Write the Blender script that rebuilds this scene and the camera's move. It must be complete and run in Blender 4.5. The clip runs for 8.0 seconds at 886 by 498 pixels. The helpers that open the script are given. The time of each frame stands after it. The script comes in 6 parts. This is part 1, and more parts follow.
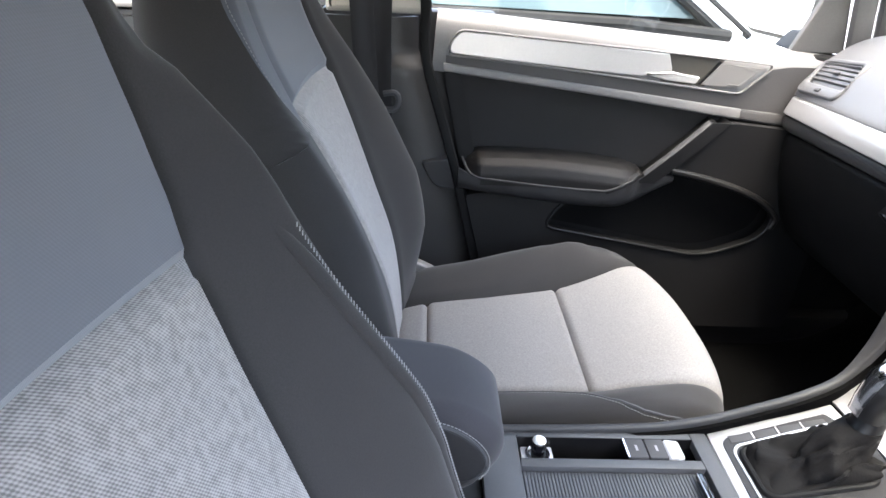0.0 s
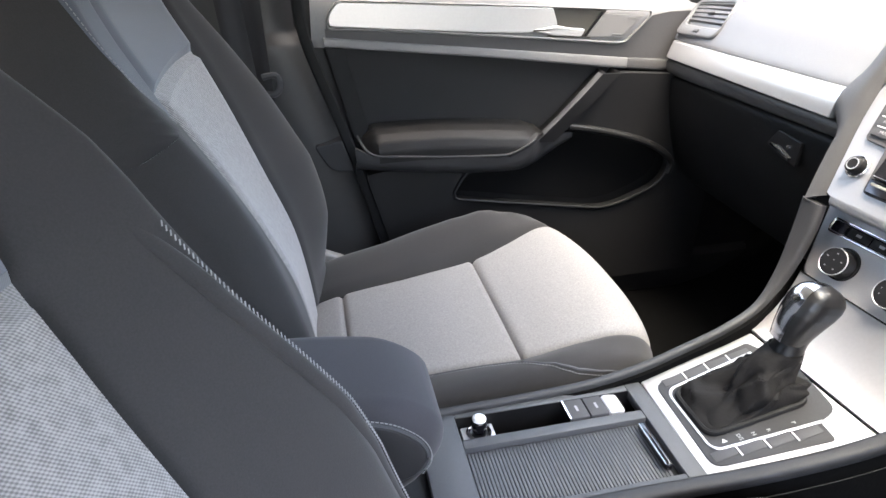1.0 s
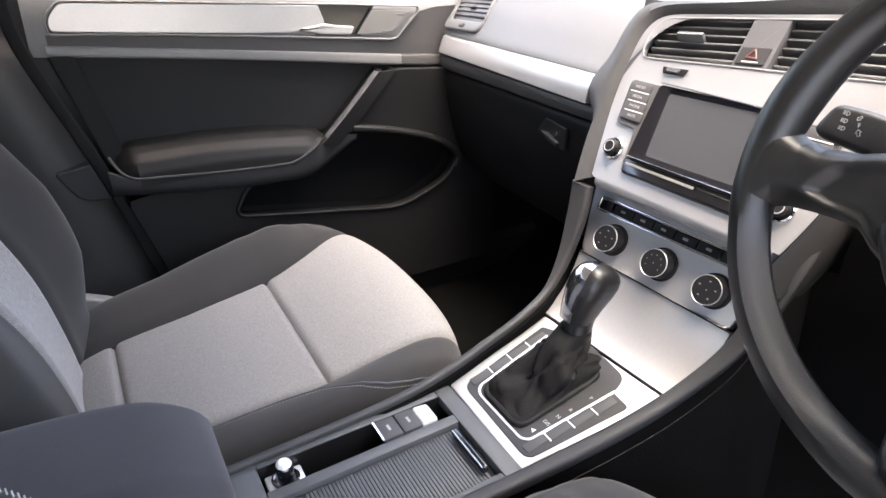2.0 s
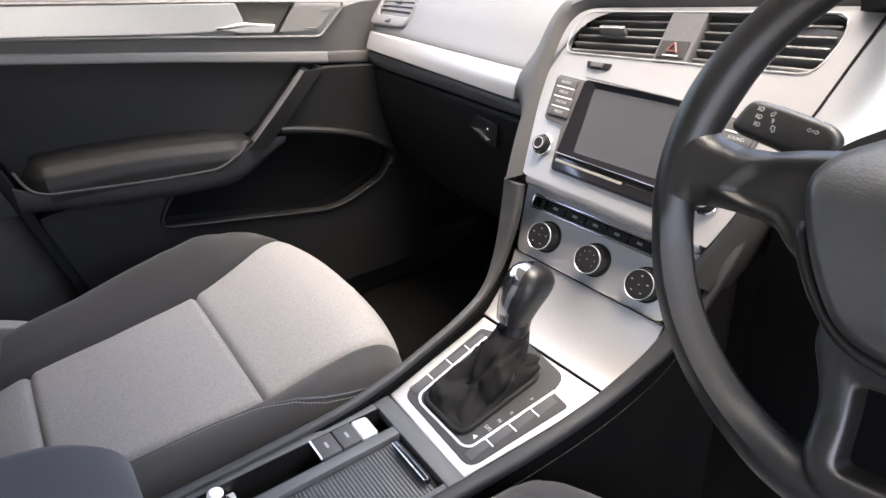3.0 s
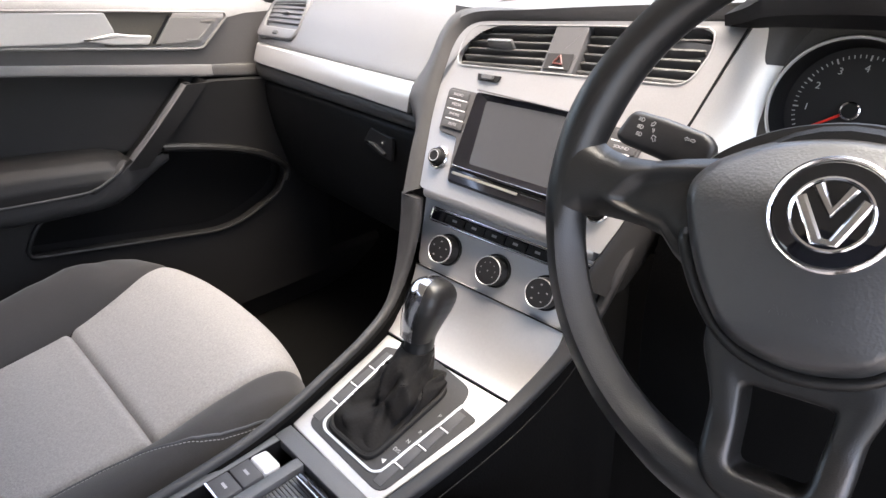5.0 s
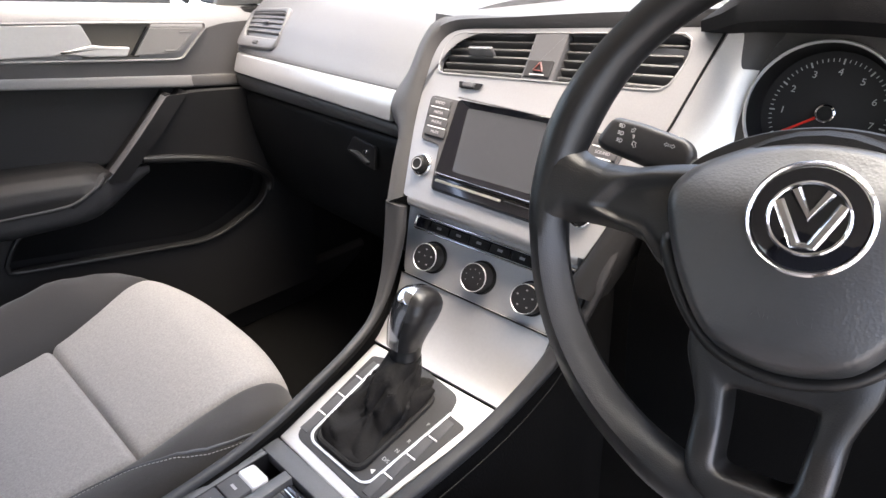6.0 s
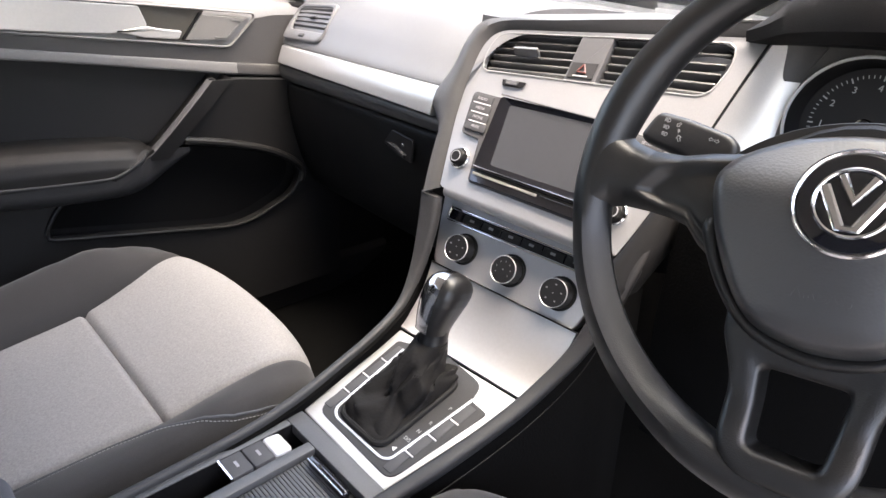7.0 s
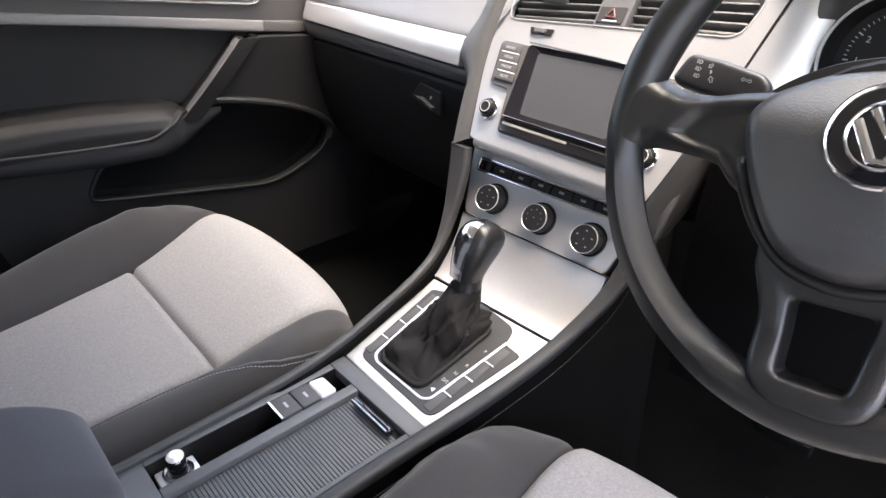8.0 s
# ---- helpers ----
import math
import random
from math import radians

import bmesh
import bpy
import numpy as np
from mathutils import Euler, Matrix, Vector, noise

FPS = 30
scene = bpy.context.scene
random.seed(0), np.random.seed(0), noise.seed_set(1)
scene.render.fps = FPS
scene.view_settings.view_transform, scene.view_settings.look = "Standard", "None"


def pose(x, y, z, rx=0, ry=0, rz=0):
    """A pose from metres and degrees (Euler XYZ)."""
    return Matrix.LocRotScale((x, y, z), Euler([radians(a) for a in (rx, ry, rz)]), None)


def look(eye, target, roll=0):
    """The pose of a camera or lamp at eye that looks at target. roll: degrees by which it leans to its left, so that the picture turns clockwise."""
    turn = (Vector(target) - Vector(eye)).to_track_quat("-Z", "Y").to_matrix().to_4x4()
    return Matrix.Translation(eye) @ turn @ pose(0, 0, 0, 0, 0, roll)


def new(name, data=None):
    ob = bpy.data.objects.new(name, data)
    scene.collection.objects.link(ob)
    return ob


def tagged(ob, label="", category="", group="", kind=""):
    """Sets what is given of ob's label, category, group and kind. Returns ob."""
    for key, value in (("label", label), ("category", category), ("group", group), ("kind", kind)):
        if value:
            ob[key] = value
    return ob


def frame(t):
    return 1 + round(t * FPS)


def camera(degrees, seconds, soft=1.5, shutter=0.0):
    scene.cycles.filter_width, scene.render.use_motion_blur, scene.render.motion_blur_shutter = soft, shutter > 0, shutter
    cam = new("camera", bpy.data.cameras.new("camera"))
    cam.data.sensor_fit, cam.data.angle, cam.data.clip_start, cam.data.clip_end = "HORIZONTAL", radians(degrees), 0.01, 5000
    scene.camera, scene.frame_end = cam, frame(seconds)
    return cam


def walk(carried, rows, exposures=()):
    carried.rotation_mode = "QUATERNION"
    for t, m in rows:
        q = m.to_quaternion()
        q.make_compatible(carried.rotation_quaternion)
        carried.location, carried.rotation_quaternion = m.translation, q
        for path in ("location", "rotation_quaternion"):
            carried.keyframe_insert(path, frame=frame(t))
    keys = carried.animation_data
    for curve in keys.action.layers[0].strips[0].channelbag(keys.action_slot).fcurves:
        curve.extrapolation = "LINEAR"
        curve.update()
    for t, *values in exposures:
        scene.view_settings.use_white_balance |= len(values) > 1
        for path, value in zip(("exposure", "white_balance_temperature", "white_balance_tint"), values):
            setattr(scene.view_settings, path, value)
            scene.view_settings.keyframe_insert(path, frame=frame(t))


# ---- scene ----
cam = camera(71.8, 8.0)
PATH = [
    (0, (-0.393, -0.499, 1.140), (-0.324, 1.279, 0.227), 2.72),
    (0.5, (-0.402, -0.469, 1.126), (-0.258, 1.287, 0.179), -2.69),
    (1, (-0.388, -0.456, 1.112), (-0.034, 1.265, 0.154), -0.87),
    (1.2, (-0.381, -0.448, 1.111), (0.035, 1.257, 0.152), -0.90),
    (1.5, (-0.355, -0.438, 1.106), (0.246, 1.206, 0.136), -0.50),
    (1.7, (-0.342, -0.423, 1.103), (0.437, 1.141, 0.130), 0.58),
    (2.8, (-0.319, -0.409, 1.106), (0.674, 1.038, 0.147), 0.42),
    (3, (-0.303, -0.405, 1.109), (0.728, 0.995, 0.12), 0.3),
    (3.5, (-0.284, -0.401, 1.112), (0.829, 0.954, 0.15), 1.1),
    (4, (-0.288, -0.4, 1.108), (0.876, 0.912, 0.148), 2.2),
    (4.5, (-0.287, -0.398, 1.105), (0.939, 0.855, 0.142), 2.6),
    (6, (-0.284, -0.397, 1.109), (1.026, 0.791, 0.174), 1.8),
    (6.5, (-0.321, -0.401, 1.099), (0.963, 0.863, 0.23), 3.8),
    (7, (-0.324, -0.401, 1.086), (0.977, 0.832, 0.199), 5.4),
    (7.5, (-0.331, -0.401, 1.09), (0.966, 0.806, 0.162), 4.2),
    (8, (-0.347, -0.409, 1.087), (0.858, 0.822, 0.071), 3.1),
]
walk(cam, [(t, look(eye, target, roll)) for t, eye, target, roll in PATH], exposures=[(0, 4.16, 6550, 9), (1, 4.20, 6700, 9), (1.5, 4.08, 6850, 14), (3, 3.89, 6900, 13), (4.5, 3.84, 6900, 13), (6, 3.81, 6900, 13), (8, 3.89, 6900, 13)])
# ---------- world and light ----------
world = bpy.data.worlds.new("sky")
scene.world = world
world.use_nodes = True
wn = world.node_tree
sky = wn.nodes.new("ShaderNodeTexSky")
sky.sky_type, sky.sun_disc = "NISHITA", False
sky.sun_elevation, sky.sun_rotation = radians(81), radians(187)
sky.air_density, sky.dust_density = 1.0, 6.0
wn.links.new(sky.outputs[0], wn.nodes["Background"].inputs[0])
wn.nodes["Background"].inputs[1].default_value = 0.14
sun = new("sun", bpy.data.lights.new("sun", "SUN"))
sun.data.energy, sun.data.angle, sun.data.color = 0.5, radians(60), (1.0, 0.96, 0.90)
sun.matrix_world = look((-0.05, -0.40, 2.6), (0, 0, 0))


# ---------- materials ----------
def material(name, base, rough=0.5, metal=0.0, grain=0.0, size=800.0, vary=0.12, stain=6.0, spec=0.5, kind="noise", coat=0.0, sheen=0.0):
    """A surface with colour variation at two scales and a fine relief of the given size (cells per metre)."""
    m = bpy.data.materials.new(name)
    m.use_nodes = True
    t = m.node_tree
    b = t.nodes["Principled BSDF"]
    co = t.nodes.new("ShaderNodeTexCoord")
    big, fine = t.nodes.new("ShaderNodeTexNoise"), t.nodes.new("ShaderNodeTexNoise")
    big.inputs["Scale"].default_value, big.inputs["Detail"].default_value = stain, 4
    fine.inputs["Scale"].default_value, fine.inputs["Detail"].default_value = size * 0.4, 2
    for n in (big, fine):
        t.links.new(co.outputs["Object"], n.inputs["Vector"])
    add = t.nodes.new("ShaderNodeMath")
    add.operation = "ADD"
    t.links.new(big.outputs[0], add.inputs[0])
    t.links.new(fine.outputs[0], add.inputs[1])
    ramp = t.nodes.new("ShaderNodeMapRange")
    ramp.inputs[1].default_value, ramp.inputs[2].default_value = 0.6, 1.4
    ramp.inputs[3].default_value, ramp.inputs[4].default_value = 1 - vary, 1 + vary
    t.links.new(add.outputs[0], ramp.inputs[0])
    col = t.nodes.new("ShaderNodeVectorMath")
    col.operation = "SCALE"
    col.inputs[0].default_value = base
    t.links.new(ramp.outputs[0], col.inputs["Scale"])
    t.links.new(col.outputs[0], b.inputs["Base Color"])
    rr = t.nodes.new("ShaderNodeMapRange")
    rr.inputs[1].default_value, rr.inputs[2].default_value = 0.3, 0.7
    rr.inputs[3].default_value, rr.inputs[4].default_value = max(0.02, rough - 0.06), min(1, rough + 0.06)
    t.links.new(big.outputs[0], rr.inputs[0])
    t.links.new(rr.outputs[0], b.inputs["Roughness"])
    b.inputs["Metallic"].default_value = metal
    b.inputs["Specular IOR Level"].default_value = spec
    b.inputs["Coat Weight"].default_value = coat
    b.inputs["Coat Roughness"].default_value = 0.05
    b.inputs["Sheen Weight"].default_value = sheen
    if grain:
        bump = t.nodes.new("ShaderNodeBump")
        bump.inputs["Strength"].default_value = grain
        bump.inputs["Distance"].default_value = 0.4 / size
        if kind == "cells":
            cell = t.nodes.new("ShaderNodeTexVoronoi")
            cell.inputs["Scale"].default_value = size
            t.links.new(co.outputs["Object"], cell.inputs["Vector"])
            t.links.new(cell.outputs["Distance"], bump.inputs["Height"])
        elif kind == "weave":
            wave = [t.nodes.new("ShaderNodeTexWave") for _ in range(2)]
            for w, axis in zip(wave, ("DIAGONAL", "Y")):
                w.bands_direction = axis
                w.inputs["Scale"].default_value = size / 3
                w.inputs["Distortion"].default_value = 1.5
                w.inputs["Detail Scale"].default_value = 4
                t.links.new(co.outputs["Object"], w.inputs["Vector"])
            mul = t.nodes.new("ShaderNodeMath")
            mul.operation = "MULTIPLY"
            t.links.new(wave[0].outputs["Fac"], mul.inputs[0])
            t.links.new(wave[1].outputs["Fac"], mul.inputs[1])
            t.links.new(mul.outputs[0], bump.inputs["Height"])
            t.links.new(mul.outputs[0], add.inputs[1])
        elif kind == "twill":
            sines = []
            for way in ((-0.55, 0.06, 0.85), (-0.275, 0.95, 0.425)):
                dot, sin = t.nodes.new("ShaderNodeVectorMath"), t.nodes.new("ShaderNodeMath")
                dot.operation, sin.operation = "DOT_PRODUCT", "SINE"
                dot.inputs[1].default_value = [2.2 * size * w for w in way]
                t.links.new(co.outputs["Object"], dot.inputs[0])
                t.links.new(dot.outputs["Value"], sin.inputs[0])
                sines.append(sin)
            mul, half = t.nodes.new("ShaderNodeMath"), t.nodes.new("ShaderNodeMath")
            mul.operation, half.operation = "MULTIPLY_ADD", "MULTIPLY_ADD"
            mul.inputs[1].default_value = 0.7
            half.inputs[1].default_value, half.inputs[2].default_value = 0.28, 0.5
            t.links.new(sines[0].outputs[0], mul.inputs[0])
            t.links.new(sines[1].outputs[0], mul.inputs[2])
            t.links.new(mul.outputs[0], half.inputs[0])
            t.links.new(half.outputs[0], bump.inputs["Height"])
            t.links.new(half.outputs[0], add.inputs[1])
        else:
            t.links.new(fine.outputs[0], bump.inputs["Height"])
        t.links.new(bump.outputs[0], b.inputs["Normal"])
    return m


def brushed(name, base, rough, across, metal=1.0):
    """Satin metal with fine brush lines; across: scale of the noise along x, y and z."""
    m = material(name, base, rough, metal, 0.0, 600, 0.04, 5)
    t = m.node_tree
    b = t.nodes["Principled BSDF"]
    co, mp, no, bump = (t.nodes.new("ShaderNode" + k) for k in ("TexCoord", "Mapping", "TexNoise", "Bump"))
    mp.inputs["Scale"].default_value = across
    no.inputs["Scale"].default_value, no.inputs["Detail"].default_value = 1.0, 3
    t.links.new(co.outputs["Object"], mp.inputs[0])
    t.links.new(mp.outputs[0], no.inputs["Vector"])
    bump.inputs["Strength"].default_value, bump.inputs["Distance"].default_value = 0.08, 0.0004
    t.links.new(no.outputs[0], bump.inputs["Height"])
    t.links.new(bump.outputs[0], b.inputs["Normal"])
    return m


def pane_glass(name, tint=(0.93, 0.96, 0.95)):
    m = bpy.data.materials.new(name)
    m.use_nodes = True
    t = m.node_tree
    t.nodes.remove(t.nodes["Principled BSDF"])
    clear, gloss, mix, fr = (t.nodes.new("ShaderNode" + k) for k in ("BsdfTransparent", "BsdfGlossy", "MixShader", "Fresnel"))
    clear.inputs[0].default_value = (*tint, 1)
    gloss.inputs["Roughness"].default_value = 0.02
    fr.inputs[0].default_value = 1.45
    t.links.new(fr.outputs[0], mix.inputs[0])
    t.links.new(clear.outputs[0], mix.inputs[1])
    t.links.new(gloss.outputs[0], mix.inputs[2])
    t.links.new(mix.outputs[0], t.nodes["Material Output"].inputs[0])
    return m


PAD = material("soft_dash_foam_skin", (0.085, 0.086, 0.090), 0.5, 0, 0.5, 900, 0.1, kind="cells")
SLAT = material("satin_vent_slat_plastic", (0.044, 0.043, 0.044), 0.42, 0, 0.2, 1200, 0.08)
# PLASTIC and CARD are darkened to hold the shade low in the cabin
PLASTIC = material("grained_dark_plastic", (0.0068, 0.0068, 0.0070), 0.55, 0, 0.5, 1100, 0.12, spec=0.2, kind="cells")
# near black, with the shade beneath the dashboard put into the colour
BOX = material("glovebox_plastic_with_shade", (0.0058, 0.0058, 0.0060), 0.6, 0, 0.5, 1100, 0.12, spec=0.12, kind="cells")
CARD = material("door_card_plastic_with_shade", (0.0088, 0.0088, 0.0090), 0.5, 0, 0.4, 1100, 0.12, kind="cells", spec=0.25)
POCKET = material("black_pocket_felt", (0.0055, 0.0055, 0.0056), 0.9, 0, 0.3, 900, 0.1, spec=0.05)
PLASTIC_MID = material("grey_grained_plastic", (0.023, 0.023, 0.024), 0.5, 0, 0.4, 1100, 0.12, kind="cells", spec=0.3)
# grey set lighter to paint the lit band under the silver strip
LIP = material("lit_grey_lip_skin", (0.058, 0.056, 0.055), 0.5, 0, 0.4, 1000, 0.1, kind="cells", spec=0.3)
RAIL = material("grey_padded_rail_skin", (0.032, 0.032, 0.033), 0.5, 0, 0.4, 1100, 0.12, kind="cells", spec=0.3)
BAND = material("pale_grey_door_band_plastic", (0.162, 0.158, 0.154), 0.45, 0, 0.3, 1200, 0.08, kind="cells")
DOOR_TOP = material("grey_door_top_skin", (0.182, 0.180, 0.179), 0.5, 0, 0.4, 1000, 0.1, kind="cells")
# mid grey that paints shade under the door trim and the cowl
TRIM_SHADE = material("mid_grey_painted_shade", (0.058, 0.056, 0.055), 0.5, 0, 0.4, 1000, 0.1, kind="cells")
COLLAR = material("grey_collar_skin", (0.040, 0.040, 0.041), 0.5, 0, 0.4, 900, 0.1, kind="cells", spec=0.35)
TRIM_GREY = material("grey_pillar_trim_plastic", (0.085, 0.083, 0.080), 0.5, 0, 0.4, 1100, 0.12, kind="cells")
PILLAR_GREY = material("dark_grey_pillar_trim", (0.033, 0.032, 0.031), 0.42, 0, 0.4, 1100, 0.12, kind="cells")
INSERT = material("door_insert_vinyl", (0.0138, 0.0138, 0.0142), 0.6, 0, 0.4, 900, 0.1, kind="cells", spec=0.2)
ARM_VINYL = material("armrest_vinyl", (0.0100, 0.0093, 0.0090), 0.5, 0, 0.4, 700, 0.1, kind="cells", spec=0.2)
BLACK = material("black_satin_plastic", (0.0065, 0.0065, 0.007), 0.4, 0, 0.2, 900, 0.1, spec=0.3)
GLOSS = material("gloss_black_plastic", (0.006, 0.006, 0.008), 0.08, 0, 0, 500, 0.1, coat=0.6)
BLOCK = material("mid_grey_switch_block", (0.064, 0.065, 0.069), 0.45, 0, 0.2, 1200, 0.08)
SWITCH = material("grey_switch_plastic", (0.054, 0.054, 0.057), 0.62, 0, 0.2, 1200, 0.08, spec=0.25)
WHITE = material("pale_bright_plastic", (0.62, 0.62, 0.63), 0.25, 0.3, 0, 500, 0.04)
SATIN = brushed("satin_silver_trim", (0.485, 0.490, 0.492), 0.36, (300, 4, 300), 0.75)
SATIN_PANEL = brushed("satin_silver_selector_panel", (0.40, 0.40, 0.40), 0.42, (300, 4, 300), 0.6)
SATIN_DOOR = brushed("satin_silver_door_trim", (0.67, 0.65, 0.615), 0.35, (4, 300, 300), 0.7)
FASCIA = material("matt_silver_fascia_paint", (0.424, 0.430, 0.440), 0.34, 0.75, 0.1, 1500, 0.05)
BRIGHT = material("bright_satin_edge", (0.85, 0.85, 0.84), 0.32, 0.5, 0, 400, 0.03)
PALE_GLINT = material("pale_cream_painted_glint", (0.36, 0.345, 0.30), 0.4, 0.4, 0, 400, 0.03)
OLIVE = material("shaded_olive_bowl_plastic", (0.056, 0.051, 0.041), 0.5, 0, 0.3, 900, 0.1)
HOOD = material("black_cowl_skin", (0.0055, 0.0055, 0.006), 0.65, 0, 0.4, 1100, 0.12, spec=0.12, kind="cells")
# the fascia's silver made paler, with the light on the dial wall painted in
CHEEK = material("lit_silver_dial_wall", (0.74, 0.725, 0.695), 0.38, 0.5, 0.1, 1500, 0.05)
COVER = material("grey_speaker_cover_mesh", (0.17, 0.165, 0.158), 0.5, 0, 0.5, 1500, 0.15, kind="cells")
RING = material("satin_chrome_ring", (0.62, 0.62, 0.62), 0.34, 0.8, 0, 400, 0.02)
CHROME = material("bright_chrome", (0.72, 0.72, 0.73), 0.15, 1.0, 0, 400, 0.02)
CLOTH = material("dark_seat_cloth", (0.0315, 0.0297, 0.0290), 0.9, 0, 0.6, 2200, 0.16, 9, 0.1, sheen=0.16)
CLOTH_TOP = material("blue_grey_seat_cloth", (0.108, 0.115, 0.130), 0.9, 0, 0.3, 1600, 0.04, 9, 0.1, "twill", sheen=0.25)
# bolster cloth whose slate blue paints the skylight's sheen on it
CLOTH_SKY = material("seat_cloth_with_sky_sheen", (0.080, 0.087, 0.102), 0.9, 0, 0.3, 1600, 0.08, 9, 0.1, "twill", sheen=0.2)
CLOTH_ARM = material("dark_blue_grey_armrest_cloth", (0.040, 0.039, 0.043), 0.9, 0, 0.5, 2200, 0.14, 9, 0.1, sheen=0.15)
CLOTH_PALE = material("pale_grey_woven_cloth", (0.218, 0.208, 0.201), 0.92, 0, 0.5, 1600, 0.48, 170, 0.1, "twill", sheen=0.45)
CLOTH_SEAT = material("pale_grey_seat_cloth", (0.208, 0.197, 0.190), 0.92, 0, 0.7, 1500, 0.21, 320, 0.1, sheen=0.1)
THREAD = material("pale_stitching_thread", (0.23, 0.23, 0.228), 0.8, 0, 0.4, 3000, 0.1)
PIPING = material("dark_seat_piping", (0.055, 0.056, 0.06), 0.7, 0, 0.4, 2500, 0.1)
LEATHER = material("black_gaiter_leather", (0.0075, 0.0070, 0.0068), 0.72, 0, 0.9, 900, 0.3, 60, spec=0.14)
# base lowered to paint in the shade on the lower wheel
WHEEL = material("steering_wheel_polyurethane", (0.0085, 0.0083, 0.0082), 0.40, 0, 0.2, 1100, 0.08, kind="cells", spec=0.5)
KNOB = material("polished_black_knob_plastic", (0.0075, 0.0075, 0.008), 0.40, 0, 0.2, 900, 0.1, spec=0.4)
STALK = material("greyish_black_stalk_plastic", (0.016, 0.0155, 0.0155), 0.42, 0, 0.2, 900, 0.1, spec=0.4)
# base raised and cooled to paint the sky's sheen on the cover
WHEEL_PAD = material("pebbled_airbag_cover", (0.0218, 0.0222, 0.0232), 0.42, 0, 0.16, 560, 0.08, kind="cells", spec=1.0)
# blackened further so that the footwell's shade sits in the colour
CARPET = material("carpet_black_with_shade", (0.0028, 0.0028, 0.0028), 1.0, 0, 0.9, 900, 0.3, 20, 0.05)
LINER = material("cream_headliner_cloth", (0.55, 0.52, 0.45), 0.9, 0, 0.3, 1200, 0.05)
PILLAR = material("cream_pillar_plastic", (0.60, 0.57, 0.49), 0.55, 0, 0.3, 1000, 0.04, kind="cells")
BELT = material("black_belt_webbing", (0.018, 0.018, 0.02), 0.8, 0, 0.6, 1500, 0.15, kind="weave")
TRAY = material("blue_grey_tray_plastic", (0.058, 0.060, 0.064), 0.5, 0, 0.4, 1100, 0.1, kind="cells")
RUBBER = material("black_seal_rubber", (0.008, 0.008, 0.008), 0.7, 0, 0.3, 900, 0.1, spec=0.2)
SCREEN = material("switched_off_screen_glass", (0.039, 0.0415, 0.046), 0.16, 0, 0, 400, 0.03, coat=0.3)
MARK = material("white_printed_marks", (0.55, 0.55, 0.55), 0.6, 0, 0, 900, 0.03)
MARK_MID = material("pale_grey_printed_marks", (0.27, 0.27, 0.27), 0.6, 0, 0, 900, 0.03)
PRINT = material("dim_grey_printed_marks", (0.17, 0.17, 0.175), 0.6, 0, 0, 900, 0.03)
MARK_DIM = material("grey_printed_marks", (0.24, 0.24, 0.25), 0.6, 0, 0, 900, 0.03)
RED = material("red_needle_plastic", (0.75, 0.03, 0.02), 0.4, 0, 0, 900, 0.05)
RED_DIM = material("dull_red_lens", (0.11, 0.035, 0.030), 0.4, 0, 0, 900, 0.05)
DIAL = material("instrument_dial_face", (0.012, 0.012, 0.013), 0.5, 0, 0.2, 900, 0.1)
GLASS = pane_glass("clear_window_glass")
MIRROR = material("mirror_glass", (0.92, 0.92, 0.93), 0.02, 1.0, 0, 300, 0.01)
PAINT = material("white_car_paint", (0.75, 0.75, 0.75), 0.25, 0, 0, 300, 0.02, coat=0.8)
GLASS_FAR = material("dark_parked_car_glass", (0.09, 0.125, 0.13), 0.06, 0, 0, 300, 0.05, coat=0.5)
CONCRETE = material("worn_asphalt_yard", (0.17, 0.168, 0.165), 0.9, 0, 0.5, 90, 0.2, 1.5)


# ---------- mesh helpers ----------
def axes(o, ax, ay, az):
    """A frame at o with the given axes."""
    m = Matrix.Identity(4)
    for i, a in enumerate((ax, ay, az)):
        a = Vector(a).normalized()
        for j in range(3):
            m[j][i] = a[j]
    m.translation = Vector(o)
    return m


def part(name, bm, mat, parent=None, label="", smooth=35):
    me = bpy.data.meshes.new(name)
    bmesh.ops.recalc_face_normals(bm, faces=bm.faces)
    bm.to_mesh(me)
    bm.free()
    me.materials.append(mat)
    me.polygons.foreach_set("use_smooth", [True] * len(me.polygons))
    me.set_sharp_from_angle(angle=radians(smooth))
    ob = new(name, me)
    ob.parent = parent
    if label:
        ob["label"] = label
    return ob


def thing(name, label, category, at=(0, 0, 0), group="", kind=""):
    ob = new(name)
    ob.empty_display_size = 0.05
    tagged(ob, label, category, group, kind)
    return ob


def box(bm, size, m=None, bevel=0.0, seg=2):
    r = bmesh.ops.create_cube(bm, size=1.0)
    vs = r["verts"]
    bmesh.ops.scale(bm, vec=size, verts=vs)
    if bevel:
        es = list({e for v in vs for e in v.link_edges})
        r = bmesh.ops.bevel(bm, geom=es, offset=bevel, segments=seg, profile=0.5, affect="EDGES")
        vs = list({v for f in r["faces"] for v in f.verts} | {v for v in vs if v.is_valid})
    if m is not None:
        bmesh.ops.transform(bm, matrix=m, verts=vs)
    return bm


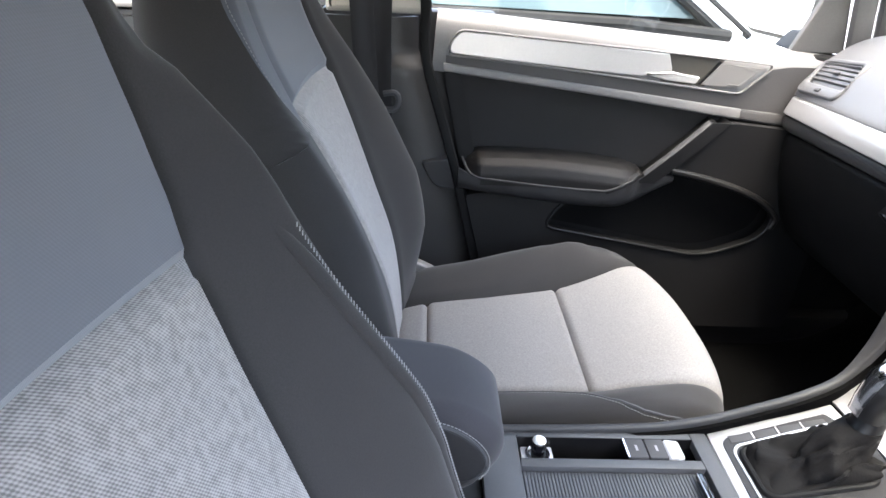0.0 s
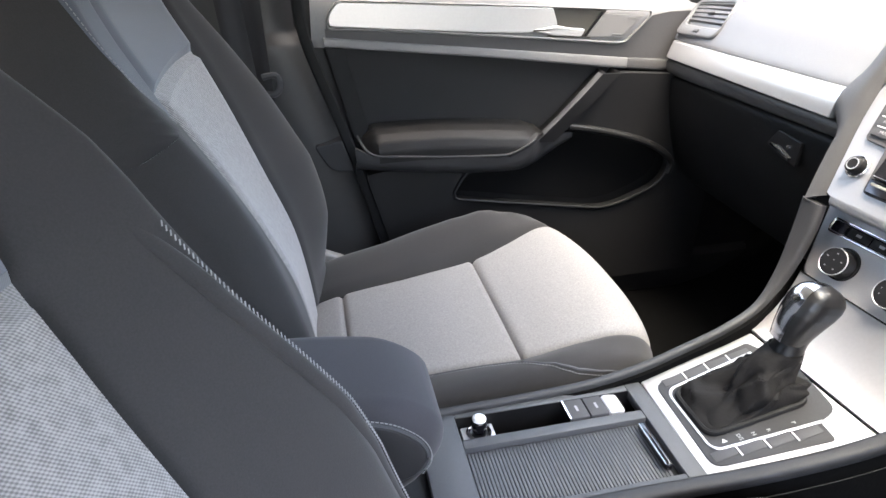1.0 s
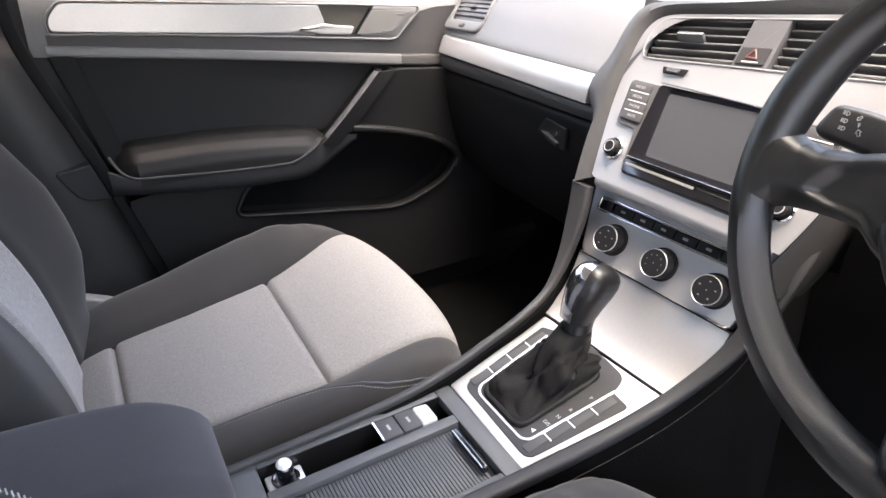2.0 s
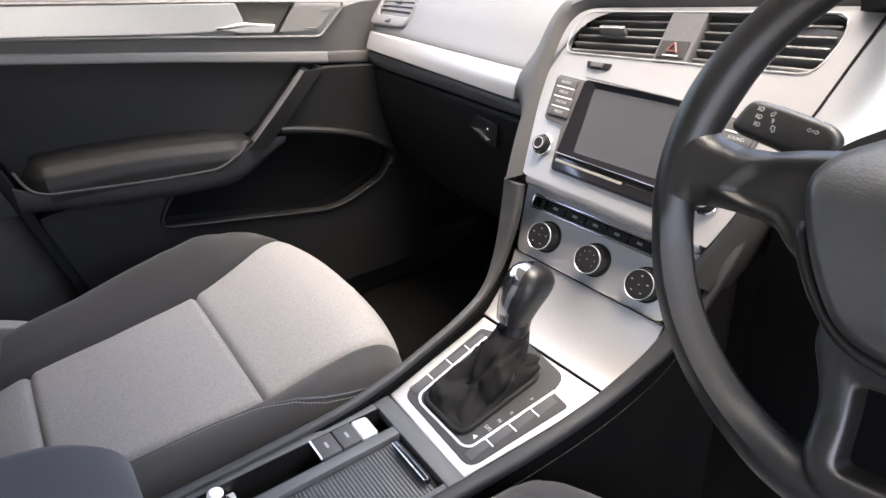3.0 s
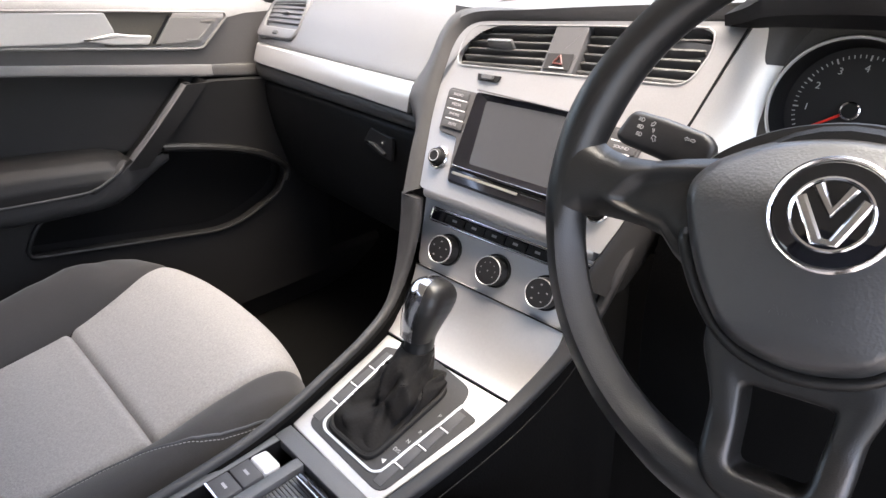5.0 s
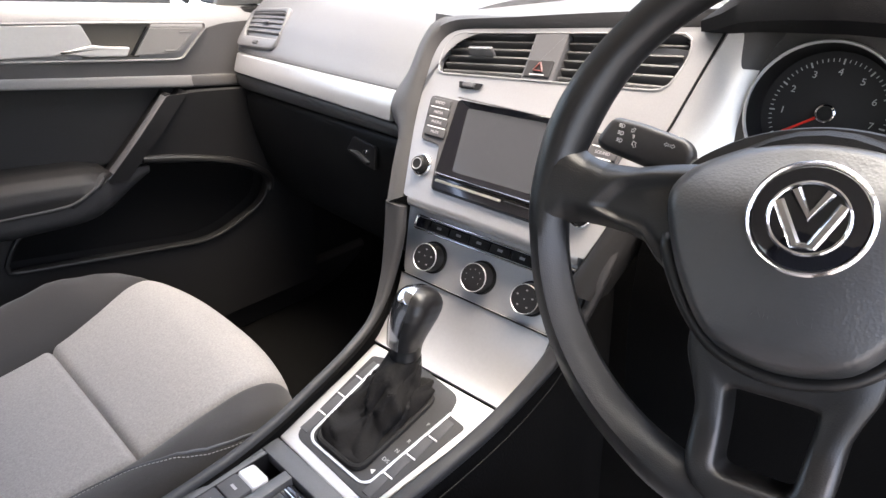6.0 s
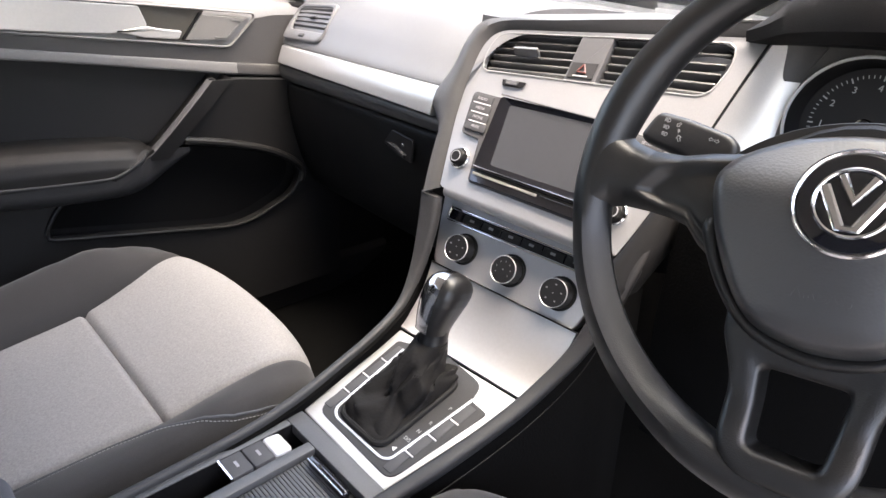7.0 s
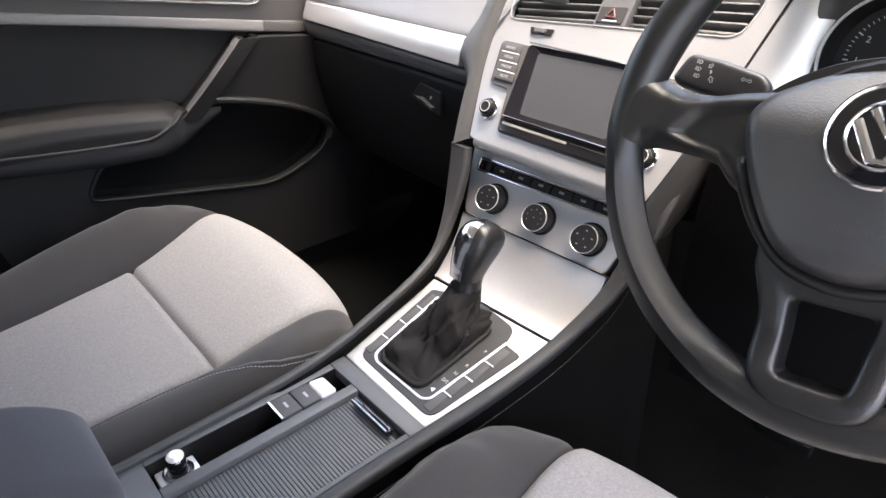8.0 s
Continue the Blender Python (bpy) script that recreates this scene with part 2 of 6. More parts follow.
def rounded(pts, radius, seg=5):
    """A polygon with rounded corners; radius: one for all, or one a corner."""
    out, n = [], len(pts)
    for i in range(n):
        p, a, b = Vector(pts[i]), Vector(pts[i - 1]), Vector(pts[(i + 1) % n])
        r = radius[i] if isinstance(radius, (list, tuple)) else radius
        if r <= 0:
            out.append(p)
            continue
        u, w = a - p, b - p
        r = min(r, u.length * 0.48, w.length * 0.48)
        u, w = p + u.normalized() * r, p + w.normalized() * r
        for k in range(seg + 1):
            s = k / seg
            out.append(u * (1 - s) ** 2 + p * 2 * s * (1 - s) + w * s * s)
    return out


def prism(bm, pts, depth, m, bevel=0.0, seg=2):
    """A flat polygon in a frame's x and y, raised along its z from 0 to depth, with its front edge bevelled."""
    area = sum(pts[i - 1][0] * pts[i][1] - pts[i][0] * pts[i - 1][1] for i in range(len(pts)))
    if area < 0:
        pts = pts[::-1]
    n = len(pts)
    def ring(off, z):
        res = []
        for i in range(n):
            p, a, b = Vector(pts[i]), Vector(pts[i - 1]), Vector(pts[(i + 1) % n])
            d = (p - a).normalized() + (b - p).normalized()
            nrm = Vector((-d.y, d.x)).normalized() if d.length > 1e-6 else Vector((0, 0))
            q = p + nrm * off
            res.append(bm.verts.new(m @ Vector((q.x, q.y, z))))
        return res
    rings = [ring(0, 0)]
    if bevel:
        for k in range(seg + 1):
            a = math.pi / 2 * k / seg
            rings.append(ring(bevel * (1 - math.cos(a)), depth - bevel + bevel * math.sin(a)))
    else:
        rings.append(ring(0, depth))
    for r0, r1 in zip(rings, rings[1:]):
        for i in range(n):
            bm.faces.new((r0[i - 1], r0[i], r1[i], r1[i - 1]))
    bm.faces.new([bm.verts.new(v.co) for v in rings[-1]] if bevel else rings[-1])
    bm.faces.new(rings[0][::-1])
    return bm


def resample(pts, n, closed=True):
    pts = [Vector(p) for p in pts]
    if closed:
        pts = pts + [pts[0]]
    d = [0.0]
    for a, b in zip(pts, pts[1:]):
        d.append(d[-1] + (b - a).length)
    out, k = [], 0
    for i in range(n):
        s = d[-1] * i / (n if closed else n - 1)
        while k < len(d) - 2 and d[k + 1] < s:
            k += 1
        f = (s - d[k]) / max(1e-9, d[k + 1] - d[k])
        out.append(pts[k].lerp(pts[k + 1], min(1, f)))
    return out


def hole_plate(bm, outer, inner, depth, m, lip=0.0):
    """A plate with a hole: both outlines run the same way round and start at like corners."""
    n = max(len(outer), len(inner), 160)
    o, i = resample(outer, n), resample(inner, n)
    k = min(range(n), key=lambda s: sum((o[j] - i[(j + s) % n]).length for j in range(0, n, 4)))
    i = i[k:] + i[:k]
    rows = [[bm.verts.new(m @ Vector((p.x, p.y, z))) for p in pts] for pts, z in ((o, 0), (o, depth), (i, depth - lip), (i, 0))]
    for a, b in zip(rows, rows[1:] + rows[:1]):
        for j in range(n):
            bm.faces.new((a[j - 1], a[j], b[j], b[j - 1]))
    return bm


def soft_plate(bm, outer, inner, depth, m, r):
    """A plate with a hole and rounded front edges."""
    n = 72
    o, i = resample(outer, n), resample(inner, n)
    k = min(range(n), key=lambda s: sum((o[j] - i[(j + s) % n]).length for j in range(0, n, 4)))
    i = i[k:] + i[:k]
    rows = []
    for side, z in ((0, 0), (0, depth - r), (0.3, depth - 0.3 * r), (1, depth), (-1, depth), (-0.3, depth - 0.3 * r), (2, depth - r), (2, 0)):
        row = []
        for a, b in zip(o, i):
            d = (b - a).normalized()
            p = b if side == 2 else a + d * r * side if side >= 0 else b + d * r * side
            row.append(bm.verts.new(m @ Vector((p.x, p.y, z))))
        rows.append(row)
    for a, b in zip(rows, rows[1:] + rows[:1]):
        for j in range(n):
            bm.faces.new((a[j - 1], a[j], b[j], b[j - 1]))
    return bm


def smooth_line(pts, n=6, closed=False):
    """A Catmull-Rom line through the points."""
    p = [Vector(q) for q in pts]
    c = len(p)
    out = []
    for i in range(c if closed else c - 1):
        a, b, d, e = (p[(i + k) % c] if closed else p[min(max(i + k, 0), c - 1)] for k in (-1, 0, 1, 2))
        for j in range(n):
            s = j / n
            out.append(0.5 * (2 * b + (d - a) * s + (2 * a - 5 * b + 4 * d - e) * s * s + (3 * b - a - 3 * d + e) * s ** 3))
    if not closed:
        out.append(p[-1])
    return out


def tube(bm, pts, rx, ry=None, seg=8, closed=False, up=(0, 0, 1), cap=True, grow=1.0):
    """A rod along a line; rx across, ry along the up direction; grow: how much wider it starts."""
    r0, q0 = rx, ry or rx
    pts = [Vector(p) for p in pts]
    n, rows = len(pts), []
    for i, p in enumerate(pts):
        wide = 1 + (grow - 1) * max(0, 1 - 3 * i / n)
        rx, ry = r0 * wide, q0 * wide
        a = pts[i - 1] if closed or i else p
        b = pts[(i + 1) % n] if closed or i < n - 1 else p
        d = (b - a).normalized()
        s = d.cross(Vector(up))
        s = s.normalized() if s.length > 1e-4 else d.orthogonal().normalized()
        u = s.cross(d)
        rows.append([bm.verts.new(p + s * rx * math.cos(2 * math.pi * k / seg) + u * ry * math.sin(2 * math.pi * k / seg)) for k in range(seg)])
    for i in range(n if closed else n - 1):
        a, b = rows[i], rows[(i + 1) % n]
        for k in range(seg):
            bm.faces.new((a[k - 1], a[k], b[k], b[k - 1]))
    if not closed and cap:
        bm.faces.new(rows[0])
        bm.faces.new(rows[-1][::-1])
    return bm


def lathe(bm, profile, m, seg=32):
    """A turned body: (radius, height) pairs about the frame's z."""
    rows = [[bm.verts.new(m @ Vector((r * math.cos(2 * math.pi * k / seg), r * math.sin(2 * math.pi * k / seg), z))) for k in range(seg)] if r > 1e-6 else [bm.verts.new(m @ Vector((0, 0, z)))] for r, z in profile]
    for a, b in zip(rows, rows[1:]):
        for k in range(seg):
            q = [a[k - 1] if len(a) > 1 else a[0], a[k] if len(a) > 1 else None, b[k] if len(b) > 1 else b[0], b[k - 1] if len(b) > 1 else None]
            q = [v for v in q if v is not None]
            if len(q) > 2:
                bm.faces.new(q)
    return bm


def sheet(bm, fn, us, vs, thick=0.01):
    """A thick skin over the surface fn(u, v), thickened against the normal du x dv."""
    top = [[Vector(fn(u, v)) for v in vs] for u in us]
    nu, nv = len(us), len(vs)
    def nrm(i, j):
        a = top[min(i + 1, nu - 1)][j] - top[max(i - 1, 0)][j]
        b = top[i][min(j + 1, nv - 1)] - top[i][max(j - 1, 0)]
        c = a.cross(b)
        return c.normalized() if c.length > 1e-12 else Vector((0, 0, 1))
    A = [[bm.verts.new(top[i][j]) for j in range(nv)] for i in range(nu)]
    B = [[bm.verts.new(top[i][j] - nrm(i, j) * thick) for j in range(nv)] for i in range(nu)]
    for i in range(nu - 1):
        for j in range(nv - 1):
            bm.faces.new((A[i][j], A[i + 1][j], A[i + 1][j + 1], A[i][j + 1]))
            bm.faces.new((B[i][j], B[i][j + 1], B[i + 1][j + 1], B[i + 1][j]))
    for i in range(nu - 1):
        for j in (0, nv - 1):
            bm.faces.new((A[i][j], A[i + 1][j], B[i + 1][j], B[i][j]))
    for j in range(nv - 1):
        for i in (0, nu - 1):
            bm.faces.new((A[i][j], A[i][j + 1], B[i][j + 1], B[i][j]))
    return bm


def steps(a, b, n):
    return [a + (b - a) * i / n for i in range(n + 1)]


def lerp_table(x, table):
    """Straight-line reading of a small table of (x, value)."""
    if x <= table[0][0]:
        return table[0][1]
    for (a, p), (b, q) in zip(table, table[1:]):
        if x <= b:
            return p + (q - p) * (x - a) / (b - a)
    return table[-1][1]


def ease(x):
    x = min(1, max(0, x))
    return x * x * (3 - 2 * x)


def words(name, text, size, m, mat, parent, depth=0.0003, label=""):
    """Raised lettering in the built-in font, centred in the frame's x and y."""
    cu = bpy.data.curves.new(name, "FONT")
    cu.body, cu.size, cu.extrude = text, size, depth
    cu.align_x, cu.align_y = "CENTER", "CENTER"
    tmp = new("tmp", cu)
    me = bpy.data.meshes.new_from_object(tmp)
    bpy.data.objects.remove(tmp)
    bpy.data.curves.remove(cu)
    me.transform(m)
    me.materials.append(mat)
    ob = new(name, me)
    ob.parent = parent
    if label:
        ob["label"] = label
    return ob


B = bmesh.new
# ---------- ground and surroundings ----------
ground = tagged(part("ground", box(B(), (400, 400, 0.2), pose(0, 0, -0.1)), CONCRETE), "worn grey asphalt yard around the car", "ground", kind="structure")

# ---------- car shell: floor, sills, pillars, roof, glass ----------
def carpet(u, v):
    z = 0.30 + 0.16 * ease((u - 0.45) / 0.35) + 0.05 * math.exp(-(v / 0.12) ** 2)
    return (u, v, z)


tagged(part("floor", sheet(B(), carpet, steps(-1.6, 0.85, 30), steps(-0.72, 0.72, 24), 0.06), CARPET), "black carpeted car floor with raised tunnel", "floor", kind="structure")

bm = B()
for side in (-1, 1):
    box(bm, (2.6, 0.10, 0.16), pose(-0.4, side * 0.74, 0.30), 0.02)
tagged(part("door_sill", bm, PLASTIC), "dark plastic door sills along the floor", "sill", kind="structure")

# bulkhead under the windscreen, behind the dashboard
tagged(part("wall_front", box(B(), (0.06, 1.56, 0.75), pose(0.90, 0, 0.62), 0.02), BLACK), "black bulkhead in front of the footwells", "bulkhead", kind="structure")
for side in (-1, 1):
    tagged(part("kick_panel", box(B(), (0.56, 0.04, 0.72), pose(0.64, side * 0.745, 0.60), 0.01), PLASTIC), "dark plastic panel beside the footwell", "side panel", kind="structure")
# roof lining and the closed rear
tagged(part("ceiling", sheet(B(), lambda u, v: (u, v, 1.43 - 0.10 * (v / 0.62) ** 2 - 0.05 * ((u + 0.7) / 0.8) ** 2), steps(-1.9, 0.12, 16), steps(0.66, -0.66, 12), 0.04), LINER), "cream cloth roof lining", "ceiling", kind="structure")
tagged(part("wall_rear", box(B(), (0.10, 1.40, 0.75), pose(-1.95, 0, 0.65), 0.03), PLASTIC), "dark luggage space wall behind the rear seat", "wall", kind="structure")

for side, nm in ((1, "left"), (-1, "right")):
    bm = B()
    tube(bm, smooth_line([(0.80, side * 0.71, 0.98), (0.50, side * 0.69, 1.16), (0.28, side * 0.66, 1.28), (0.08, side * 0.64, 1.355)], 5), 0.030, 0.045, 10)
    tagged(part("a_pillar", bm, PILLAR), "cream windscreen pillar trim", "pillar", kind="structure")

bm = B()
sheet(bm, lambda u, v: (0.86 - 0.74 * v - 0.10 * (u / 0.68) ** 2, u * (1 - 0.10 * v), 0.99 + 0.40 * v), steps(-0.68, 0.68, 12), steps(0, 1, 6), 0.005)
ws = tagged(part("window_1", bm, GLASS), "clear windscreen glass", "window", kind="structure")
ws.visible_shadow = False
dg = tagged(part("window_2", prism(B(), [(-0.36, 0.96), (0.37, 0.93), (0.37, 1.12), (-0.02, 1.36), (-0.40, 1.38)], 0.004, axes((0, 0.765, 0), (1, 0, 0), (0, 0, 1), (0, -1, 0))), GLASS), "clear front door window glass", "window", kind="structure")
dg.visible_shadow = False
dg = tagged(part("window_3", prism(B(), [(-1.30, 0.98), (-0.54, 0.98), (-0.54, 1.37), (-1.15, 1.36)], 0.004, axes((0, 0.765, 0), (1, 0, 0), (0, 0, 1), (0, -1, 0))), GLASS), "clear rear door window glass", "window", kind="structure")
dg.visible_shadow = False

# centre pillar behind the front passenger door
pillar = thing("centre_pillar", "centre pillar with dark lower trim and cream upper trim", "pillar", kind="structure")
PILLAR_Y = axes((0, 0.745, 0), (1, 0, 0), (0, 0, 1), (0, -1, 0))


def pillar_skin(z, v):
    """The lower trim: swelling towards the cabin, rolled back along the door gap, with a soft step near its top."""
    edge = lerp_table(z, [(0.30, -0.222), (0.50, -0.278), (0.735, -0.340), (0.925, -0.397), (1.0, -0.398)])
    step = ease((z - 0.893 - 0.02 * v) / 0.028)
    y = 0.690 + 0.030 * max(0, (v - 0.70) / 0.30) ** 2.2 + 0.012 * (1 - v) ** 2 + step * (0.012 + 0.006 * v)
    return (-0.60 + (edge + 0.60) * v - 0.014 * step * v, y, z)


part("lower_trim", sheet(B(), pillar_skin, steps(1.0, 0.30, 60), steps(0, 1, 24), 0.012), PILLAR_GREY, pillar, "", 60)
part("upper_trim", prism(B(), rounded([(-0.585, 1.006), (-0.392, 1.006), (-0.410, 1.40), (-0.56, 1.40)], 0.008), 0.036, PILLAR_Y, 0.012, 3), PILLAR, pillar, "cream upper pillar trim")
part("lower_ledge", prism(B(), rounded([(-0.400, 0.730), (-0.347, 0.738), (-0.328, 0.674), (-0.372, 0.676)], [0.008, 0.004, 0.004, 0.03], 6), 0.064, PILLAR_Y, 0.0025, 3), PLASTIC_MID, pillar)
part("inner_post", box(B(), (0.34, 0.05, 0.74), pose(-0.43, 0.785, 0.64), 0.01), BLACK, pillar)
bm = B()
tube(bm, smooth_line([(-0.398, 0.690, 1.02), (-0.394, 0.690, 0.925), (-0.336, 0.688, 0.735), (-0.273, 0.686, 0.50), (-0.215, 0.686, 0.32)], 6), 0.010, 0.006, 8, up=(0, 1, 0))
tube(bm, [(-0.398, 0.690, 1.02), (-0.415, 0.670, 1.38)], 0.010, 0.006, 8, up=(0, 1, 0))
part("door_seal", bm, RUBBER, pillar, "black rubber door seal")

belt = thing("seat_belt", "black seat belt webbing hanging on the centre pillar", "seat belt")
part("webbing", sheet(B(), lambda u, v: (-0.474 + 0.010 * math.sin(u * 5) + v, 0.690 - 0.012 * math.sin(v * 60), u), steps(0.40, 1.32, 24), steps(-0.024, 0.024, 6), 0.002), BELT, belt)
part("webbing", sheet(B(), lambda u, v: (-0.500 + 0.018 * math.sin(u * 4) + v, 0.680 - 0.008 * math.sin(v * 90), u), steps(0.40, 1.32, 24), steps(-0.022, 0.022, 6), 0.002), BELT, belt)
bm = B()
tube(bm, smooth_line([(-0.475, 0.680, 0.865), (-0.452, 0.676, 0.868), (-0.446, 0.676, 0.850), (-0.456, 0.676, 0.836), (-0.478, 0.680, 0.836)], 5), 0.006, 0.005, 8, up=(0, 1, 0))
part("tongue", bm, SWITCH, belt, "grey belt tongue")

# driver's side behind the open door: pillar and closed rear door
tagged(part("wall_right", prism(B(), rounded([(-1.95, 0.28), (-0.66, 0.28), (-0.72, 0.98), (-1.95, 1.02)], 0.02), 0.06, axes((0, -0.70, 0), (1, 0, 0), (0, 0, 1), (0, -1, 0)), 0.01), PLASTIC), "dark closed rear door behind the driver's seat", "car door", kind="structure")
tagged(part("b_pillar", prism(B(), rounded([(-0.80, 0.98), (-0.70, 0.98), (-0.72, 1.37), (-0.82, 1.37)], 0.01), 0.05, axes((0, -0.66, 0), (1, 0, 0), (0, 0, 1), (0, -1, 0)), 0.008), PILLAR), "cream pillar trim behind the driver's seat", "pillar", kind="structure")

# driver's door, standing open beside the camera
bm = B()
box(bm, (1.02, 0.07, 0.72), pose(0.50, -0.78, 0.64, 0, 0, -118) @ pose(0.51, 0, 0), 0.03)
tagged(part("door_1", bm, PLASTIC), "dark inner side of the open driver's door", "car door", kind="structure")

# rear passenger door seen behind the front seat
rear = thing("rear_door", "rear car door with pale upper trim and dark band", "car door")
RD = axes((0, 0.745, 0), (1, 0, 0), (0, 0, 1), (0, -1, 0))
part("door_card", prism(B(), rounded([(-1.50, 0.30), (-0.605, 0.30), (-0.605, 0.90), (-1.50, 0.92)], 0.01), 0.030, RD, 0.008), PLASTIC, rear)
part("upper_trim", prism(B(), rounded([(-1.50, 0.955), (-0.605, 0.940), (-0.605, 1.005), (-1.50, 1.02)], 0.01), 0.050, RD, 0.016, 4), BAND, rear, "pale grey rolled door top")
part("silver_strip", prism(B(), rounded([(-1.50, 0.935), (-0.605, 0.918), (-0.605, 0.938), (-1.50, 0.953)], 0.004), 0.040, RD, 0.006), SATIN_DOOR, rear, "satin silver strip")

# ---------- front passenger door ----------
door = thing("passenger_door", "closed dark grey front door card with silver trim", "car door")
DY = axes((0, 0.745, 0), (1, 0, 0), (0, 0, 1), (0, -1, 0))   # local x ahead, y up, z into the cabin


def drop(x):
    """How far the lines of the door fall towards the front."""
    return -0.063 * (x + 0.35)


def door_roll(u, v):
    prof = [(0.790, 0.985), (0.770, 1.008), (0.745, 1.015), (0.722, 1.010), (0.708, 0.996), (0.702, 0.975), (0.701, 0.950), (0.702, 0.925), (0.706, 0.905)]
    i = min(int(v), len(prof) - 2)
    a, b = prof[i], prof[i + 1]
    s = v - i
    back = lerp_table(u, [(0.24, 0), (0.38, 0.008)])
    return (u - 0.012 * v / 8 if u < -0.3 else u, a[0] + (b[0] - a[0]) * s + back, a[1] + (b[1] - a[1]) * s + drop(u) * (1 + 0.06 * v))


part("top_roll", sheet(B(), lambda u, v: door_roll(v, u), steps(0, 8, 16), steps(-0.372, 0.46, 26), 0.02), DOOR_TOP, door, "soft grey door top")
part("backing", prism(B(), rounded([(-0.372, 0.93), (0.46, 0.87), (0.46, 0.32), (-0.222, 0.32), (-0.262, 0.50), (-0.322, 0.737)], 0.01), 0.022, DY), PLASTIC, door)

# silver trim with a bright surround, the release lever before its bowl and a speaker cover
TY = axes((0, 0.700, 0), (1, 0, 0), (0, 0, 1), (0, -1, 0))
part("silver_trim", prism(B(), rounded([(-0.351, 0.942), (-0.351, 0.961), (-0.331, 0.983), (-0.10, 0.968), (0.067, 0.957), (0.079, 0.924), (0.020, 0.914), (-0.06, 0.9185), (-0.28, 0.936)], [0.008, 0.010, 0.008, 0, 0.003, 0.008, 0, 0, 0.004], 4), 0.005, TY, 0.002, 3), SATIN_DOOR, door, "satin silver trim panel")
# a flat plate; the shade inside the bowl is put into its olive
part("handle_bowl", prism(B(), [(0.055, 0.958), (0.178, 0.950), (0.148, 0.898), (0.06, 0.905)], 0.003, axes((0, 0.7035, 0), (1, 0, 0), (0, 0, 1), (0, -1, 0))), OLIVE, door, "shaded bowl behind the lever")
part("bowl_wall", prism(B(), [(0.1675, 0.9455), (0.171, 0.944), (0.139, 0.902), (0.1345, 0.9035)], 0.017, axes((0, 0.714, 0), (1, 0, 0), (0, 0, 1), (0, -1, 0))), BLACK, door)
part("door_handle", prism(B(), rounded([(0.026, 0.9185), (0.076, 0.9255), (0.100, 0.9205), (0.135, 0.9165), (0.127, 0.9025), (0.07, 0.9075)], [0.004, 0.006, 0, 0.005, 0.004, 0], 4), 0.0065, TY, 0.002, 3), SATIN_DOOR, door, "satin silver release lever")
part("speaker_cover", prism(B(), [(0.171, 0.943), (0.254, 0.936), (0.217, 0.898), (0.139, 0.902)], 0.005, TY, 0.0012), COVER, door, "grey square speaker cover")
bm = B()
tube(bm, [(x, 0.6945, z) for x, z in ((0.222, 0.933), (0.244, 0.931), (0.213, 0.903), (0.191, 0.905))], 0.0010, seg=6, up=(0, 1, 0))
part("cover_line", bm, BAND, door)
bm = B()
tube(bm, [(p.x, 0.698, p.y) for p in rounded([(-0.353, 0.938), (-0.353, 0.962), (-0.332, 0.985), (0.10, 0.957), (0.270, 0.944), (0.270, 0.935), (0.221, 0.888), (0.205, 0.888), (-0.06, 0.9145), (-0.26, 0.933)], [0.006, 0.012, 0.012, 0, 0.008, 0.008, 0.012, 0.01, 0, 0], 4)], 0.0020, 0.004, 8, True, up=(0, 1, 0))
part("trim_surround", bm, BAND, door, "bright satin surround")


def under_trim(u, v):
    """The strip between the trim and the band, darkened for the overhang's shade; v: 0 at its top."""
    top = lerp_table(u, [(-0.36, 0.9375), (-0.26, 0.929), (-0.06, 0.911), (0.205, 0.884), (0.225, 0.888), (0.274, 0.934), (0.31, 0.940), (0.45, 0.940)])
    foot = 0.920 - 0.1115 * (u + 0.356)
    return (u, 0.6992 + lerp_table(u, [(0.24, 0), (0.38, 0.008)]) + 0.002 * v, top + (foot - top) * v)


part("under_trim", sheet(B(), lambda u, v: under_trim(u, v), steps(-0.358, 0.45, 60), steps(1, 0, 6), 0.003), TRIM_SHADE, door, "darker grey strip painting the shade under the trim")

# pale band under the trim
def band(u, v, y):
    """A nearly flat strip with softly rounded long edges; v: 0 at its top, 1 at its foot."""
    top = 0.9245 - 0.1115 * (u + 0.356)
    edge = min(v, 1 - v)
    return (u, y - 0.006 * ease(edge / 0.16) - 0.002 * v, top - (0.0185 + 0.006 * ease((u + 0.1) / 0.4)) * v)


CUTS = (1, 0.97, 0.93, 0.88, 0.8, 0.6, 0.4, 0.2, 0.12, 0.07, 0.03, 0)
part("band", sheet(B(), lambda u, v: band(u, v, 0.704), steps(-0.362, 0.232, 24), CUTS, 0.014), BAND, door, "pale grey raised band")
# the band's front end is darkened too, its shade put into the grey
part("band_front", sheet(B(), lambda u, v: band(u, v, 0.704 + 0.018 * ease((u - 0.28) / 0.14)), steps(0.2325, 0.44, 10), CUTS, 0.014), TRIM_SHADE, door)

# dark inset panel
part("inset_panel", prism(B(), rounded([(-0.334, 0.905), (0.235, 0.845), (0.120, 0.725), (-0.300, 0.720)], [0.012, 0, 0, 0.012]), 0.028, DY, 0.0015), INSERT, door, "dark inset cloth panel")
bm = B()
tube(bm, smooth_line([(-0.334, 0.712, 0.893), (-0.317, 0.712, 0.82), (-0.302, 0.710, 0.742)], 4), 0.0035, 0.005, 8, up=(0, 1, 0))
part("inset_frame", bm, PLASTIC_MID, door)
